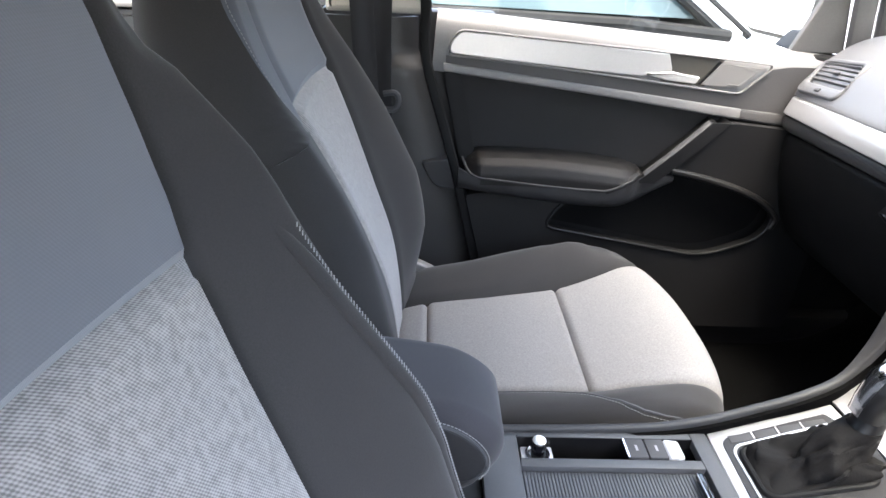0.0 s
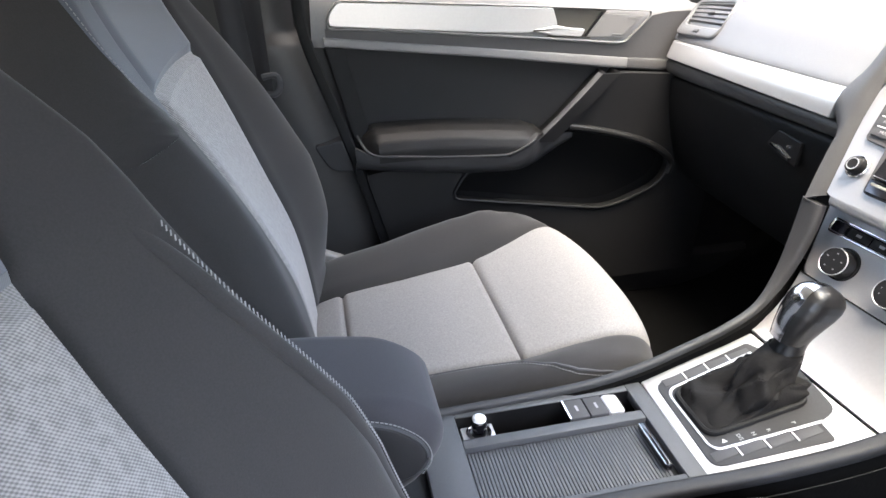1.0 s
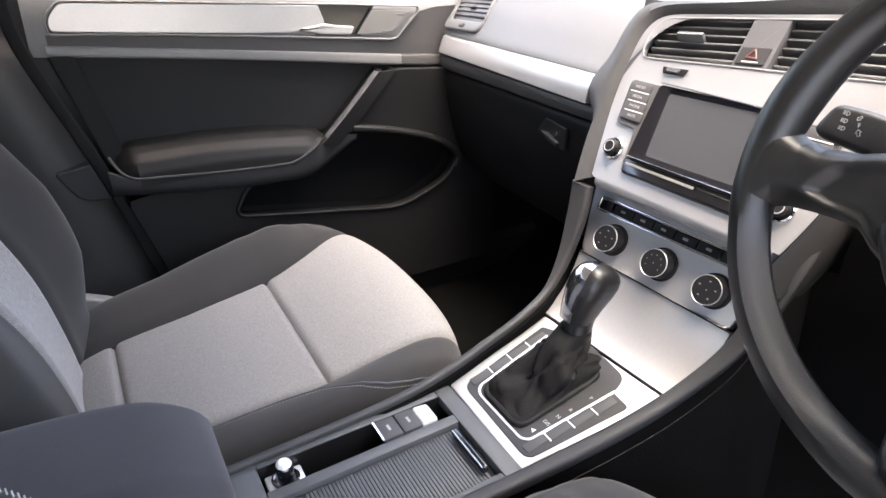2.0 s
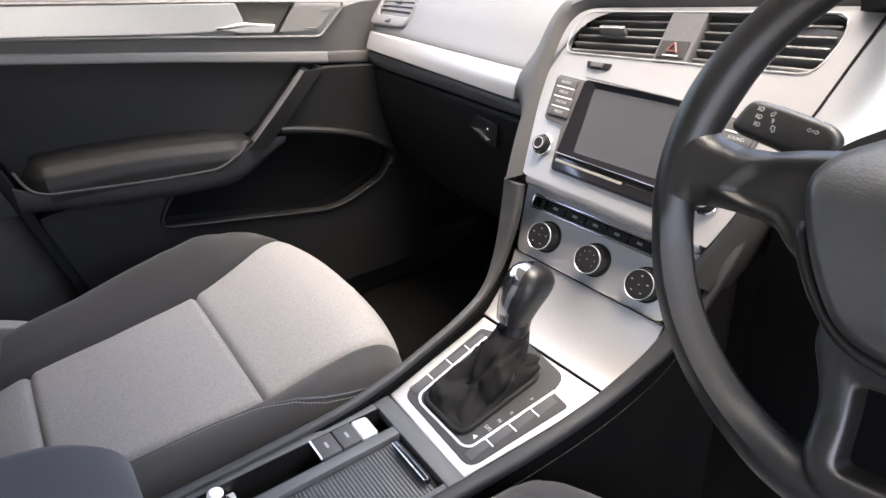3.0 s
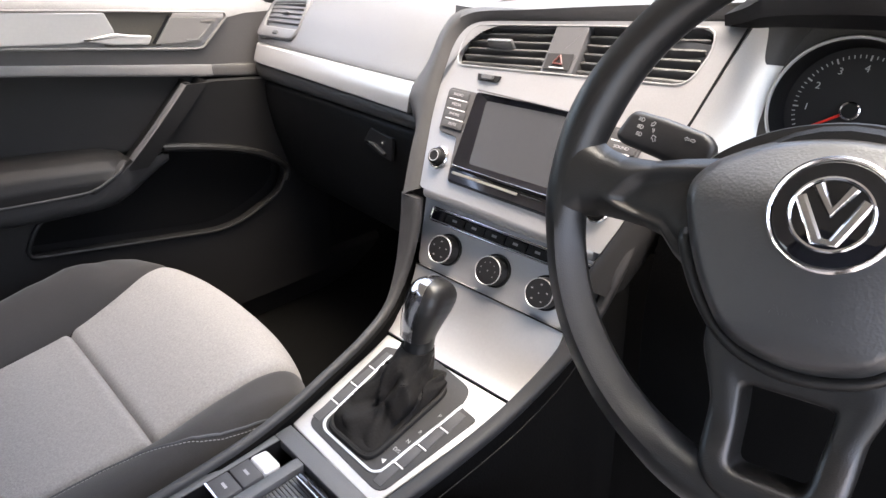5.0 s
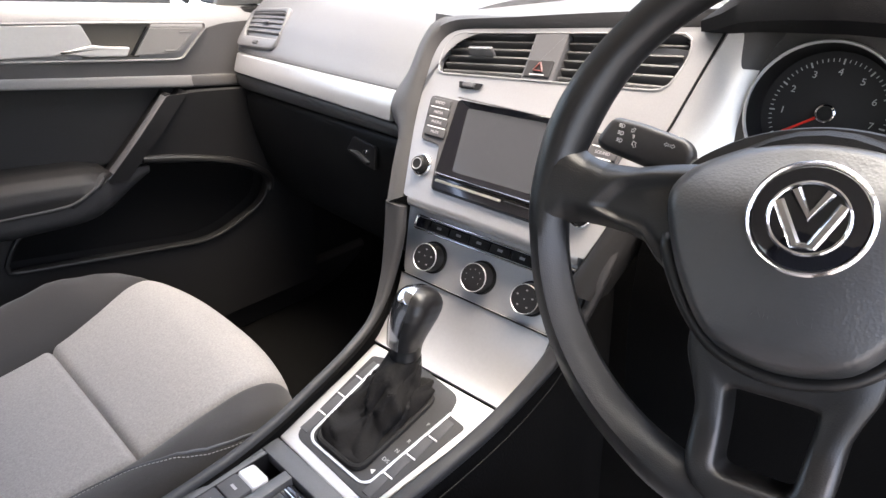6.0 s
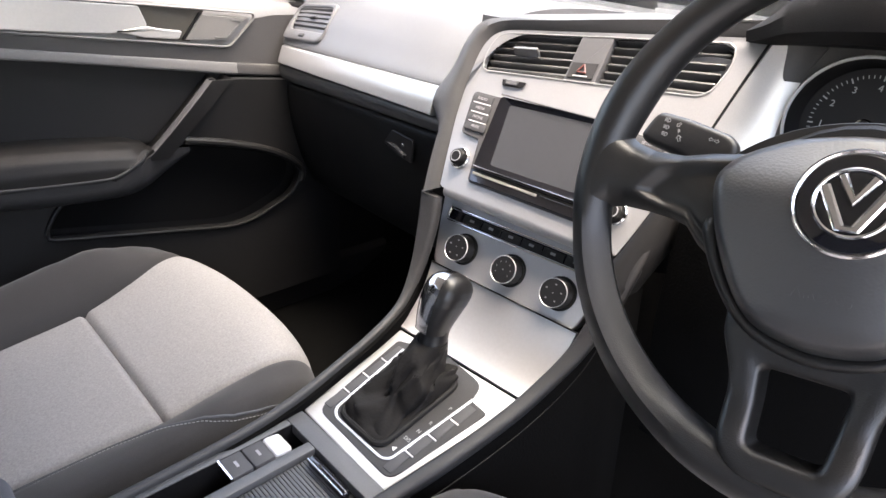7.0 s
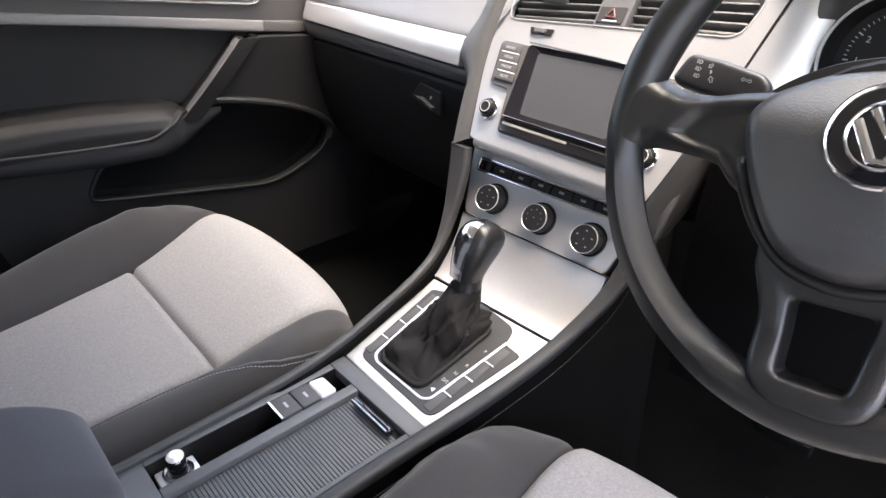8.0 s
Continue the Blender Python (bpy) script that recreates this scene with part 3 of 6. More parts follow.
part("rear_edge", sheet(B(), lambda u, v: (lerp_table(u, [(0.44, -0.250), (0.50, -0.262), (0.737, -0.322), (0.925, -0.364)]) + 0.030 * v, 0.704 + 0.004 * v * v, u), steps(0.725, 0.905, 12), steps(0, 1, 6), 0.006), PLASTIC, door)


# armrest pad, its shell and the strut that rises to the trim
def arm_pad(u, v):
    """A padded ledge: v runs from the inset panel out over the top and down to the edge line."""
    x = -0.308 + 0.356 * u
    end = ease(u / 0.07) * (1 - 0.4 * ease((u - 0.9) / 0.1))
    prof = [(0.720, 0.757), (0.704, 0.757), (0.684, 0.755), (0.664, 0.749), (0.648, 0.738), (0.640, 0.722), (0.640, 0.700)]
    k = min(int(v * 6), 5)
    f = v * 6 - k
    y = prof[k][0] + (prof[k + 1][0] - prof[k][0]) * f
    z = prof[k][1] + (prof[k + 1][1] - prof[k][1]) * f
    floor = lerp_table(x, [(-0.05, 0.690), (-0.02, 0.697), (0.017, 0.716), (0.05, 0.731)])
    z = 0.712 + (z - 0.712) * (0.62 + 0.38 * end) - 0.020 * u + 0.008 * math.sin(math.pi * u)
    return (x, 0.720 + (y - 0.720) * (0.45 + 0.55 * end), max(z, floor))


part("armrest_pad", sheet(B(), lambda u, v: arm_pad(v, u), steps(0, 1, 24), steps(0, 1, 40), 0.006), ARM_VINYL, door, "padded dark brown-black armrest")


def arm_shell(u, v):
    """The moulding below the pad: an edge line that sweeps up into the strut."""
    x = -0.325 + 0.440 * u
    edge = lerp_table(x, [(-0.33, 0.736), (-0.305, 0.722), (-0.28, 0.7145), (-0.247, 0.712), (-0.144, 0.703), (-0.05, 0.6975), (-0.02, 0.699), (0.017, 0.717), (0.034, 0.728), (0.115, 0.722)])
    foot = lerp_table(x, [(-0.31, 0.674), (-0.221, 0.661), (-0.107, 0.647), (0.0, 0.642), (0.025, 0.646), (0.05, 0.656), (0.073, 0.672), (0.115, 0.702)])
    start = 0.640 + 0.027 * ease((x - 0.015) / 0.04)
    return (x, start + (0.692 - start) * v ** 4, edge + (foot - edge) * v)


part("armrest_shell", sheet(B(), lambda u, v: arm_shell(u, v), steps(0, 1, 40), steps(1, 0, 14), 0.01), PLASTIC_MID, door)
bm = B()
tube(bm, smooth_line([(-0.318, 0.672, 0.748), (-0.308, 0.650, 0.730), (-0.297, 0.641, 0.721), (-0.28, 0.640, 0.715), (-0.247, 0.639, 0.712), (-0.144, 0.638, 0.703), (-0.05, 0.638, 0.6975), (-0.018, 0.638, 0.700), (0.017, 0.639, 0.717), (0.031, 0.645, 0.727)], 6), 0.0026, 0.0024, 8)
part("armrest_edge", bm, PLASTIC_MID, door)


def strut(u, v):
    """A flat bar from the armrest up to the band; v runs from its rear side round its face to the far side."""
    p = Vector((0.0515, 0.660, 0.717)).lerp(Vector((0.178, 0.664, 0.842)), u)
    p.y -= 0.004 * math.sin(math.pi * u)
    a, b = [(0.006, 0.056), (0.006, 0.018), (-0.009, 0.0165), (-0.009, 0.003), (-0.008, 0.001), (-0.006, 0.000), (0.033, 0.004), (0.037, 0.010), (0.038, 0.056)][int(round(v))]
    return p + Vector((a, b, -0.06 * a))


part("grab_strut", sheet(B(), strut, steps(-0.07, 0.955, 16), steps(8, 5, 3), 0.003), CARD, door, "slanting grab strut", 25)
part("strut_back", sheet(B(), strut, steps(-0.05, 0.955, 14), steps(2, 0, 2), 0.003), PLASTIC, door)
# lighter grey along this edge stands in for light catching the strut
part("strut_edge", sheet(B(), strut, steps(-0.05, 0.955, 14), steps(5, 2, 3), 0.002), SWITCH, door, "edge of the grab strut, lightened as if lit", 50)

# lower card with the open pocket
pocket = rounded([(-0.138, 0.600), (-0.104, 0.660), (0.02, 0.700), (0.10, 0.732), (0.290, 0.690), (0.352, 0.640), (0.330, 0.588), (0.215, 0.540)], [0.02, 0.03, 0, 0.01, 0.05, 0.05, 0.05, 0.05], 6)
lower = rounded([(-0.248, 0.44), (-0.308, 0.668), (0.0, 0.702), (0.098, 0.722), (0.205, 0.835), (0.45, 0.815), (0.45, 0.36), (-0.232, 0.36)], [0.004, 0.01, 0.05, 0.01, 0.01, 0.01, 0.01, 0.004], 4)
part("lower_card", hole_plate(B(), lower, pocket, 0.020, axes((0, 0.690, 0), (1, 0, 0), (0, 0, 1), (0, -1, 0)), 0.004), CARD, door)
bm = B()
tube(bm, [(p.x, 0.672, p.y) for p in resample(pocket, 90)], 0.0038, 0.005, 8, True, up=(0, 1, 0))
part("pocket_rim", bm, CARD, door, "rounded rim of the door pocket")
bm = B()
tube(bm, smooth_line([(0.106, 0.668, 0.735), (0.18, 0.668, 0.720), (0.262, 0.668, 0.696), (0.318, 0.668, 0.668), (0.349, 0.669, 0.638), (0.346, 0.670, 0.612)], 6), 0.0075, 0.008, 10, up=(0, 1, 0))
part("pocket_ledge", bm, CARD, door, "thicker upper edge of the pocket")
part("pocket_liner", prism(B(), [(p.x, p.y) for p in resample(pocket, 40)], 0.003, axes((0, 0.724, 0), (1, 0, 0), (0, 0, 1), (0, -1, 0))), POCKET, door)

# quarter light: its bars, the corner piece before the mirror, and the outside mirror
bm = B()
tube(bm, [(0.456, 0.742, 0.95), (0.431, 0.730, 1.075), (0.400, 0.715, 1.20)], 0.023, 0.014, 10, up=(0, 1, 0))
tagged(part("window_divider", bm, TRIM_GREY), "upright grey bar beside the quarter window", "window bar", kind="structure")
bm = B()
tube(bm, [(0.500, 0.742, 0.95), (0.474, 0.730, 1.075), (0.44, 0.715, 1.20)], 0.014, 0.014, 10, up=(0, 1, 0))
tagged(part("window_divider", bm, TRIM_GREY), "grey bar in front of the quarter window", "window bar", kind="structure")
tagged(part("mirror_corner", prism(B(), [(0.322, 0.962), (0.432, 0.962), (0.402, 1.13), (0.386, 1.13)], 0.012, axes((0, 0.756, 0), (1, 0, 0), (0, 0, 1), (0, -1, 0)), 0.004), TRIM_GREY), "grey triangular corner piece at the front of the door window", "corner trim", kind="structure")
mirror = thing("door_mirror", "outside door mirror with dark rim and bright glass", "wing mirror")
MM = axes((0.385, 0.935, 1.035), (-0.34, 0.94, 0), (0, 0.0, 1), (-0.94, -0.34, 0.05))
glass_line = rounded([(-0.085, -0.062), (0.085, -0.056), (0.094, 0.05), (-0.05, 0.066), (-0.090, 0.034)], 0.036, 6)
part("housing", prism(B(), rounded([(-0.097, -0.074), (0.097, -0.067), (0.107, 0.060), (-0.055, 0.078), (-0.102, 0.040)], 0.044, 6), 0.06, MM @ pose(0, 0, -0.050), 0.02, 4), TRIM_GREY, mirror, "grey mirror housing")
part("glass", prism(B(), glass_line, 0.004, MM @ pose(0, 0, 0.009)), MIRROR, mirror, "bright mirror glass")
part("arm", prism(B(), rounded([(0.35, 0.958), (0.43, 0.955), (0.42, 0.985), (0.385, 0.995)], 0.01), 0.10, axes((0, 0.865, 0), (1, 0, 0), (0, 0, 1), (0, -1, 0)), 0.01), PLASTIC, mirror)
# ---------- dashboard ----------
dash = thing("dashboard", "dark grey soft dashboard with a silver strip", "dashboard")


def dash_x(y):
    """Where the silver strip stands across the car."""
    return 0.270 + 0.094 * (y - 0.204) + 0.9 * max(0, y - 0.655) ** 1.6


def dash_fall(y, z):
    """How far the strip and all below it fall towards the door."""
    foot = ease((z - 0.858) / 0.016) * (1 - ease((z - 0.883) / 0.012))        # the strip broadens towards the fascia
    return -0.053 * (y - 0.204) * (1 - ease((z - 0.905) / 0.045)) - 0.008 * foot * max(0, 1 - (y - 0.204) / 0.45)


def band_sheet(prof, y0, y1, ny=30, thick=0.02):
    """A skin that follows the strip across the car; prof: (offset ahead, height) from top to bottom."""
    line = smooth_line([(a, z, 0) for a, z in prof], 4)
    n = len(line) - 1
    return sheet(B(), lambda u, v: (dash_x(u) + line[int(round(v))].x, u, line[int(round(v))].y + dash_fall(u, line[int(round(v))].y)), steps(y0, y1, ny), steps(0, n, n), thick)


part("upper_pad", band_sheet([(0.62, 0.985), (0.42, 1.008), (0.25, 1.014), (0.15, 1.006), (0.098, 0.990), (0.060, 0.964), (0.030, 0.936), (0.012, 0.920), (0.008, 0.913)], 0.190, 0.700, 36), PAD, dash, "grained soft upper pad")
part("trim_strip", band_sheet([(0.012, 0.9125), (0.0040, 0.9115), (0.0012, 0.9080), (-0.0035, 0.8960), (-0.0068, 0.8850), (-0.0060, 0.8810), (0.006, 0.880)], 0.204, 0.688, 36, 0.006), SATIN, dash, "satin silver strip")
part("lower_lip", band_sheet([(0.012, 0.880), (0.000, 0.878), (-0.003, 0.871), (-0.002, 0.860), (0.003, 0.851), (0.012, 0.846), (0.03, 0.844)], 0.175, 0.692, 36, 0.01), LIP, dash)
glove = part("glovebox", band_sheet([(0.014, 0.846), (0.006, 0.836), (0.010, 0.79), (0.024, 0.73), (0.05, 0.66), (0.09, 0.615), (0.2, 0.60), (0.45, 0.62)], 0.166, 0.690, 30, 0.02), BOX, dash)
GH = axes((0.2835, 0.283, 0.806), (-0.127, -1, 0), (0.1, 0, 1), (-1, 0.127, 0.1))
part("catch_recess", prism(B(), rounded([(-0.042, -0.008), (-0.024, 0.018), (0.034, 0.016), (0.036, -0.018), (0.0, -0.016)], 0.004), 0.005, GH, 0.001), BLACK, glove, "black catch recess")
part("catch", prism(B(), rounded([(-0.030, -0.004), (-0.010, -0.001), (0.024, -0.009), (0.020, -0.015)], 0.002), 0.010, GH, 0.002), PLASTIC_MID, glove, "grey glovebox catch")
part("lock", lathe(B(), [(0, 0.008), (0.003, 0.008), (0.0035, 0.004)], GH @ pose(0.012, 0.003, 0), 12), CHROME, glove, "small chrome lock")

F0 = axes((0.2525, 0, 0.87), (0.07, -1, 0), (0.52, 0, 1), (-1, -0.07, 0.52))
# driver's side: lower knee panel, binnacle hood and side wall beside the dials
part("knee_panel", sheet(B(), lambda u, v: (0.255 + 0.05 * ease((-u - 0.2) / 0.3) + 0.10 * ease((0.80 - v) / 0.3) * 0.6, u, v), steps(-0.176, -0.70, 16), steps(0.55, 0.87, 10), 0.03), CARPET, dash, "knee panel blackened for the footwell's shade")


HOOD_LOW = [(-0.160, 1.029), (-0.178, 1.030), (-0.20, 1.034), (-0.25, 1.039), (-0.30, 1.042), (-0.40, 1.038), (-0.50, 1.020), (-0.54, 1.0)]
HOOD_TOP = [(-0.160, 1.036), (-0.178, 1.054), (-0.20, 1.076), (-0.25, 1.092), (-0.30, 1.097), (-0.40, 1.090), (-0.50, 1.050), (-0.54, 1.01)]
hood_low, hood_top = (smooth_line([(0, y, z) for y, z in t], 5) for t in (HOOD_LOW, HOOD_TOP))


def hood(u, v):
    """The cowl over the dials: under side, rounded rear lip and top."""
    lo, hi = hood_low[int(round(u))], hood_top[int(round(u))]
    out = 0.052 * ease((-0.165 - lo.y) / 0.11)
    prof = [(0.44, lo.z - 0.008), (0.36, lo.z - 0.002), (0.343, lo.z), (0.334, lo.z * 0.85 + hi.z * 0.15), (0.334, lo.z * 0.5 + hi.z * 0.5), (0.345, lo.z * 0.15 + hi.z * 0.85), (0.366, hi.z), (0.46, hi.z - 0.012), (0.60, hi.z - 0.05), (0.80, 0.99)]
    x, z = prof[int(round(v))]
    near = 1 if 0.3 < x < 0.35 else 0.6 if x < 0.40 else 0
    return (x - out * near, lo.y - 0.2 * out * near, z + 0.11 * out * near)


part("hood", sheet(B(), hood, steps(0, len(hood_low) - 1, len(hood_low) - 1), steps(9, 0, 9), 0.004), HOOD, dash, "black cowl over the dials")
part("pad_behind_fascia", sheet(B(), lambda u, v: (u, v, 1.006), steps(0.86, 0.34, 10), steps(0.195, -0.15, 12), 0.02), PAD, dash)
part("pad_far_end", sheet(B(), lambda u, v: (u, v, 1.0), steps(0.86, 0.40, 8), steps(-0.52, -0.70, 6), 0.02), PAD, dash)


def cheek(u, z):
    """The wall from the fascia's edge round and in to the dial ring."""
    yy = (z - 0.87) * 1.127
    a = F0 @ Vector((0.1485 + 0.185 * yy, yy, -0.0035))
    b = Vector((0.366 + 0.14 * (z - 0.96), -0.206 - 3.2 * (z - 0.955) ** 2, z))
    p = a.lerp(b, u)
    p.x += 0.010 * math.sin(math.pi * u)
    return p


def cheek_top(u):
    """Where the pale wall gives way to its darkened top, painted as the cowl's shade."""
    return 1.033 - 0.040 * ease((u - 0.10) / 0.55)


part("dial_cheek", sheet(B(), lambda u, v: cheek(u, 0.880 + (cheek_top(u) - 0.880) * v), steps(0, 1, 16), steps(0, 1, 8), 0.008), CHEEK, dash, "silver wall beside the dials, paled for the light on it")
# same wall carried on upwards, dark colour standing in for shade from the cowl
part("cheek_shade", sheet(B(), lambda u, v: cheek(u, cheek_top(u) + 0.0004 + (1.0335 - cheek_top(u)) * v), steps(0, 1, 16), steps(0, 1, 6), 0.008), TRIM_SHADE, dash, "top of the dial wall darkened for the cowl's shade")
part("dial_tray", prism(B(), rounded([(-0.20, -0.10), (0.16, -0.10), (0.16, 0.07), (-0.20, 0.07)], 0.03), 0.01, axes((0.415, -0.337, 0.960), (0, -1, 0), (0.17, 0, 1), (-1, 0, 0.17))), PLASTIC, dash)

TI = axes((0.392, -0.2735, 0.960), (0, -1, 0), (0.17, 0, 1), (-1, 0, 0.17))
# silver in itself; the grey puts the cowl's shadow into its colour
part("dial_surround", hole_plate(B(), rounded([(-0.068, -0.07), (0.075, -0.07), (0.075, 0.092), (-0.068, 0.085)], 0.01), [(0.0650 * math.cos(radians(a)) - 0.0018, 0.0650 * math.sin(radians(a))) for a in range(-135, 225, 6)], 0.004, TI @ pose(0, 0, 0.022)), TRIM_GREY, dash, "wall round the dial, greyed for the cowl's shadow")

# ---------- instrument dials ----------
cluster = thing("instrument_cluster", "round black dial with chrome ring and red needle", "instrument cluster")
TI = axes((0.392, -0.2735, 0.960), (0, -1, 0), (0.17, 0, 1), (-1, 0, 0.17))
for off in (0.0, 0.150):
    D = TI @ pose(off, 0, 0)
    ring = part("dial_ring", lathe(B(), [(0.0625, 0.024), (0.0622, 0.030), (0.0630, 0.0318), (0.0644, 0.0318), (0.0654, 0.029), (0.0656, 0.020)], D @ pose(-0.0018, 0, 0), 56), BRIGHT, cluster, "chrome dial ring")
    part("dial_well", lathe(B(), [(0.0560, -0.001), (0.0590, 0.004), (0.0626, 0.028), (0.0636, 0.028), (0.0600, 0.002)], D @ pose(-0.0012, 0, 0), 56), BLACK, cluster, "black wall of the dial well")
    dial = part("dial_face", lathe(B(), [(0, 0.0), (0.060, 0.0), (0.060, -0.003)], D, 40), DIAL, cluster, "matt black dial")
    bm = B()
    for k in range(49):
        a = radians(218 - 256 * k / 48)
        r1 = 0.0475 if k % 6 else 0.0455
        box(bm, (0.0505 - r1, 0.0014 if k % 6 == 0 else 0.0008, 0.0004), D @ pose(0, 0, 0.0006, 0, 0, math.degrees(a)) @ pose((0.0505 + r1) / 2, 0, 0))
    part("tick_marks", bm, MARK, dial)
    if off == 0.0:
        for k in range(1, 8):
            a = radians(218 - 256 * k / 8)
            words("numeral", str(k), 0.0088, D @ pose(0.0385 * math.cos(a), 0.0385 * math.sin(a), 0.0008), MARK, dial)
    a = radians(217 if off == 0 else 216)
    needle = part("needle", box(B(), (0.038, 0.0026, 0.0015), D @ pose(0, 0, 0.005, 0, 0, math.degrees(a)) @ pose(0.024, 0, 0), 0.0006, 1), RED, cluster, "red needle")
    part("hub", lathe(B(), [(0, 0.010), (0.0065, 0.010), (0.0072, 0.008), (0.0072, 0.0)], D, 24), BLACK, needle, "black needle hub")
    part("hub_ring", lathe(B(), [(0.0072, 0.002), (0.0086, 0.002), (0.0086, 0.008), (0.0072, 0.0085)], D, 24), CHROME, needle)

# ---------- centre fascia ----------
fas = thing("centre_fascia", "matt silver centre fascia framed by a dark collar", "fascia")
F = axes((0.2525, 0, 0.87), (0.07, -1, 0), (0.52, 0, 1), (-1, -0.07, 0.52))   # x to the driver's side, y up the face, z out of it
FACE_EDGE = smooth_line([(-0.1225, -0.0715, 0), (-0.1340, -0.0235, 0), (-0.1450, 0.028, 0), (-0.1508, 0.086, 0), (-0.1500, 0.112, 0), (-0.1440, 0.1285, 0), (-0.132, 0.1390, 0), (-0.109, 0.1450, 0), (-0.05, 0.1525, 0), (0.012, 0.1605, 0), (0.09, 0.1705, 0), (0.1790, 0.1815, 0)], 5)
plate_out = [(p.x, p.y) for p in FACE_EDGE] + [(0.1715, 0.132), (0.1641, 0.084), (0.1525, 0.025), (0.137, -0.045), (0.1300, -0.0715)]
vent_hole = rounded([(-0.1370, 0.0865), (0.1450, 0.1125), (0.1555, 0.1500), (0.1500, 0.1725), (-0.1310, 0.1385), (-0.1410, 0.1150)], [0.010, 0.014, 0.02, 0.012, 0.014, 0.03], 4)


bm = B()
hole_plate(bm, [Vector(p) for p in plate_out[::-1]], vent_hole, 0.010, F @ pose(0, 0, -0.010), 0.0015)
part("face", bm, FASCIA, fas, "", 30)


def lip(u, v):
    """The rounded lower lip of the face, over the climate panel; its ends are drawn in."""
    x = -0.1222 + 0.2515 * u
    end = min(u, 1 - u)
    a = math.radians(90 * v)
    r = 0.0105
    return F @ Vector((x, -0.0705 - r * math.sin(a) - 0.0005, -r + r * math.cos(a) - 0.012 * max(0, v - 0.9) - 0.010 * (1 - ease(end / 0.03))))


part("lower_lip", sheet(B(), lip, steps(0, 1, 40), steps(1.3, 0, 12), 0.004), FASCIA, fas)
part("vent_back", prism(B(), [(-0.143, 0.080), (0.155, 0.105), (0.160, 0.176), (-0.143, 0.140)], 0.003, F @ pose(0, 0, -0.050)), BLACK, fas)
bm = B()
tube(bm, [F @ Vector((p.x, p.y, -0.0006)) for p in resample(vent_hole, 80)], 0.0009, 0.0009, 6, True, up=(-0.887, -0.06, 0.46))
part("vent_edge", bm, SATIN, fas, "thin bright edge round the vents")
for x, y in ((-0.0815, 0.0785), (0.079, 0.085)):
    slot = part("thumb_slot", prism(B(), rounded([(-0.0175, 0.003), (0.0175, 0.005), (0.0145, -0.003), (-0.0145, -0.005)], 0.002), 0.0012, F @ pose(x, y, 0), 0.0005), BLACK, fas, "small dark thumb slot")
    part("slider", prism(B(), rounded([(-0.010, 0.0024), (0.008, 0.0034), (0.007, -0.0022), (-0.009, -0.0030)], 0.0015), 0.0034, F @ pose(x, y, 0.0008), 0.001), BLOCK, slot, "grey slider")

# collar: the soft dashboard skin swells into a rim round the silver face and drops to it in a chamfer
RIM_EDGE = smooth_line([(-0.1435, -0.0875, 0), (-0.1570, -0.0287, 0), (-0.1650, 0.0303, 0), (-0.1672, 0.089, 0), (-0.1665, 0.118, 0), (-0.1605, 0.1355, 0), (-0.146, 0.1475, 0), (-0.1215, 0.1550, 0), (-0.06, 0.1640, 0), (0.012, 0.1755, 0), (0.09, 0.1870, 0), (0.175, 0.1985, 0)], 5)


NC = len(RIM_EDGE) - 1


def pad_x(y, z):
    """Where the strip and the upper pad stand at a height."""
    return dash_x(y) + lerp_table(z, [(0.900, -0.004), (0.9115, 0.004), (0.920, 0.012), (0.936, 0.03), (0.964, 0.06), (0.990, 0.098), (1.000, 0.13)])


def collar_foot(i):
    """The outer foot of the collar: a side wall under the strip, the end of the strip and the pad above it, then the pad behind."""
    r = RIM_EDGE[i]
    rim = F @ Vector((r.x, r.y, 0))
    under = F @ Vector((r.x - 0.006 + 0.009 * ease((4 - i) / 4), r.y, -0.034 + 0.022 * ease((4 - i) / 4)))
    z = min(rim.z, 0.996)
    beside = Vector((pad_x(0.2045, z) + 0.001, 0.2045 + 0.012 * ease((z - 0.93) / 0.05), z))
    behind = Vector((0.40 + 0.02 * (0.2 - rim.y), rim.y + 0.02, 1.002))
    return under.lerp(beside, ease((rim.z - 0.868) / 0.012)).lerp(behind, ease((i - 24) / 12))


def collar(u, v):
    """Across the collar: up a steep outer wall, over a rounded rim, then down the chamfer to the face."""
    i = int(round(u))
    r, e = RIM_EDGE[i], FACE_EDGE[i]
    if v <= 4:
        k = v / 4
        top, o = F @ Vector((r.x, r.y, 0.0008 if i <= 10 else 0.0028)), collar_foot(i)
        return o.lerp(top, k) + (F.to_3x3() @ Vector((-0.2, 0, 1))) * 0.10 * (top - o).length * math.sin(math.pi * k)
    k = (v - 4) / 4
    if v > 8.5:
        return F @ Vector((e.x, e.y, -0.020))
    z = (1 - k) * (0.0028 if i > 10 else 0.0008) - 0.0060 * k + (0.0022 if i < 12 else 0.0006) * math.sin(math.pi * k)
    return F @ Vector((r.x + (e.x - r.x) * k, r.y + (e.y - r.y) * k, z))


part("collar", sheet(B(), collar, steps(0, NC, NC), steps(9, 0, 9), 0.002), COLLAR, fas, "soft grey collar", 60)
bm = B()
tube(bm, [F @ Vector((p.x, p.y, -0.0022)) for p in FACE_EDGE], 0.0012, 0.0022, 6, up=(-0.887, -0.06, 0.46))
part("joint", bm, RUBBER, fas, "dark joint round the face")
bm = B()
tube(bm, [F @ Vector((x, y, -0.001)) for x, y in ((0.1525, 0.025), (0.1585, 0.055), (0.1641, 0.084), (0.1715, 0.132), (0.1800, 0.183))], 0.0011, 0.003, 6, up=(-0.887, -0.06, 0.46))
part("joint", bm, RUBBER, fas)
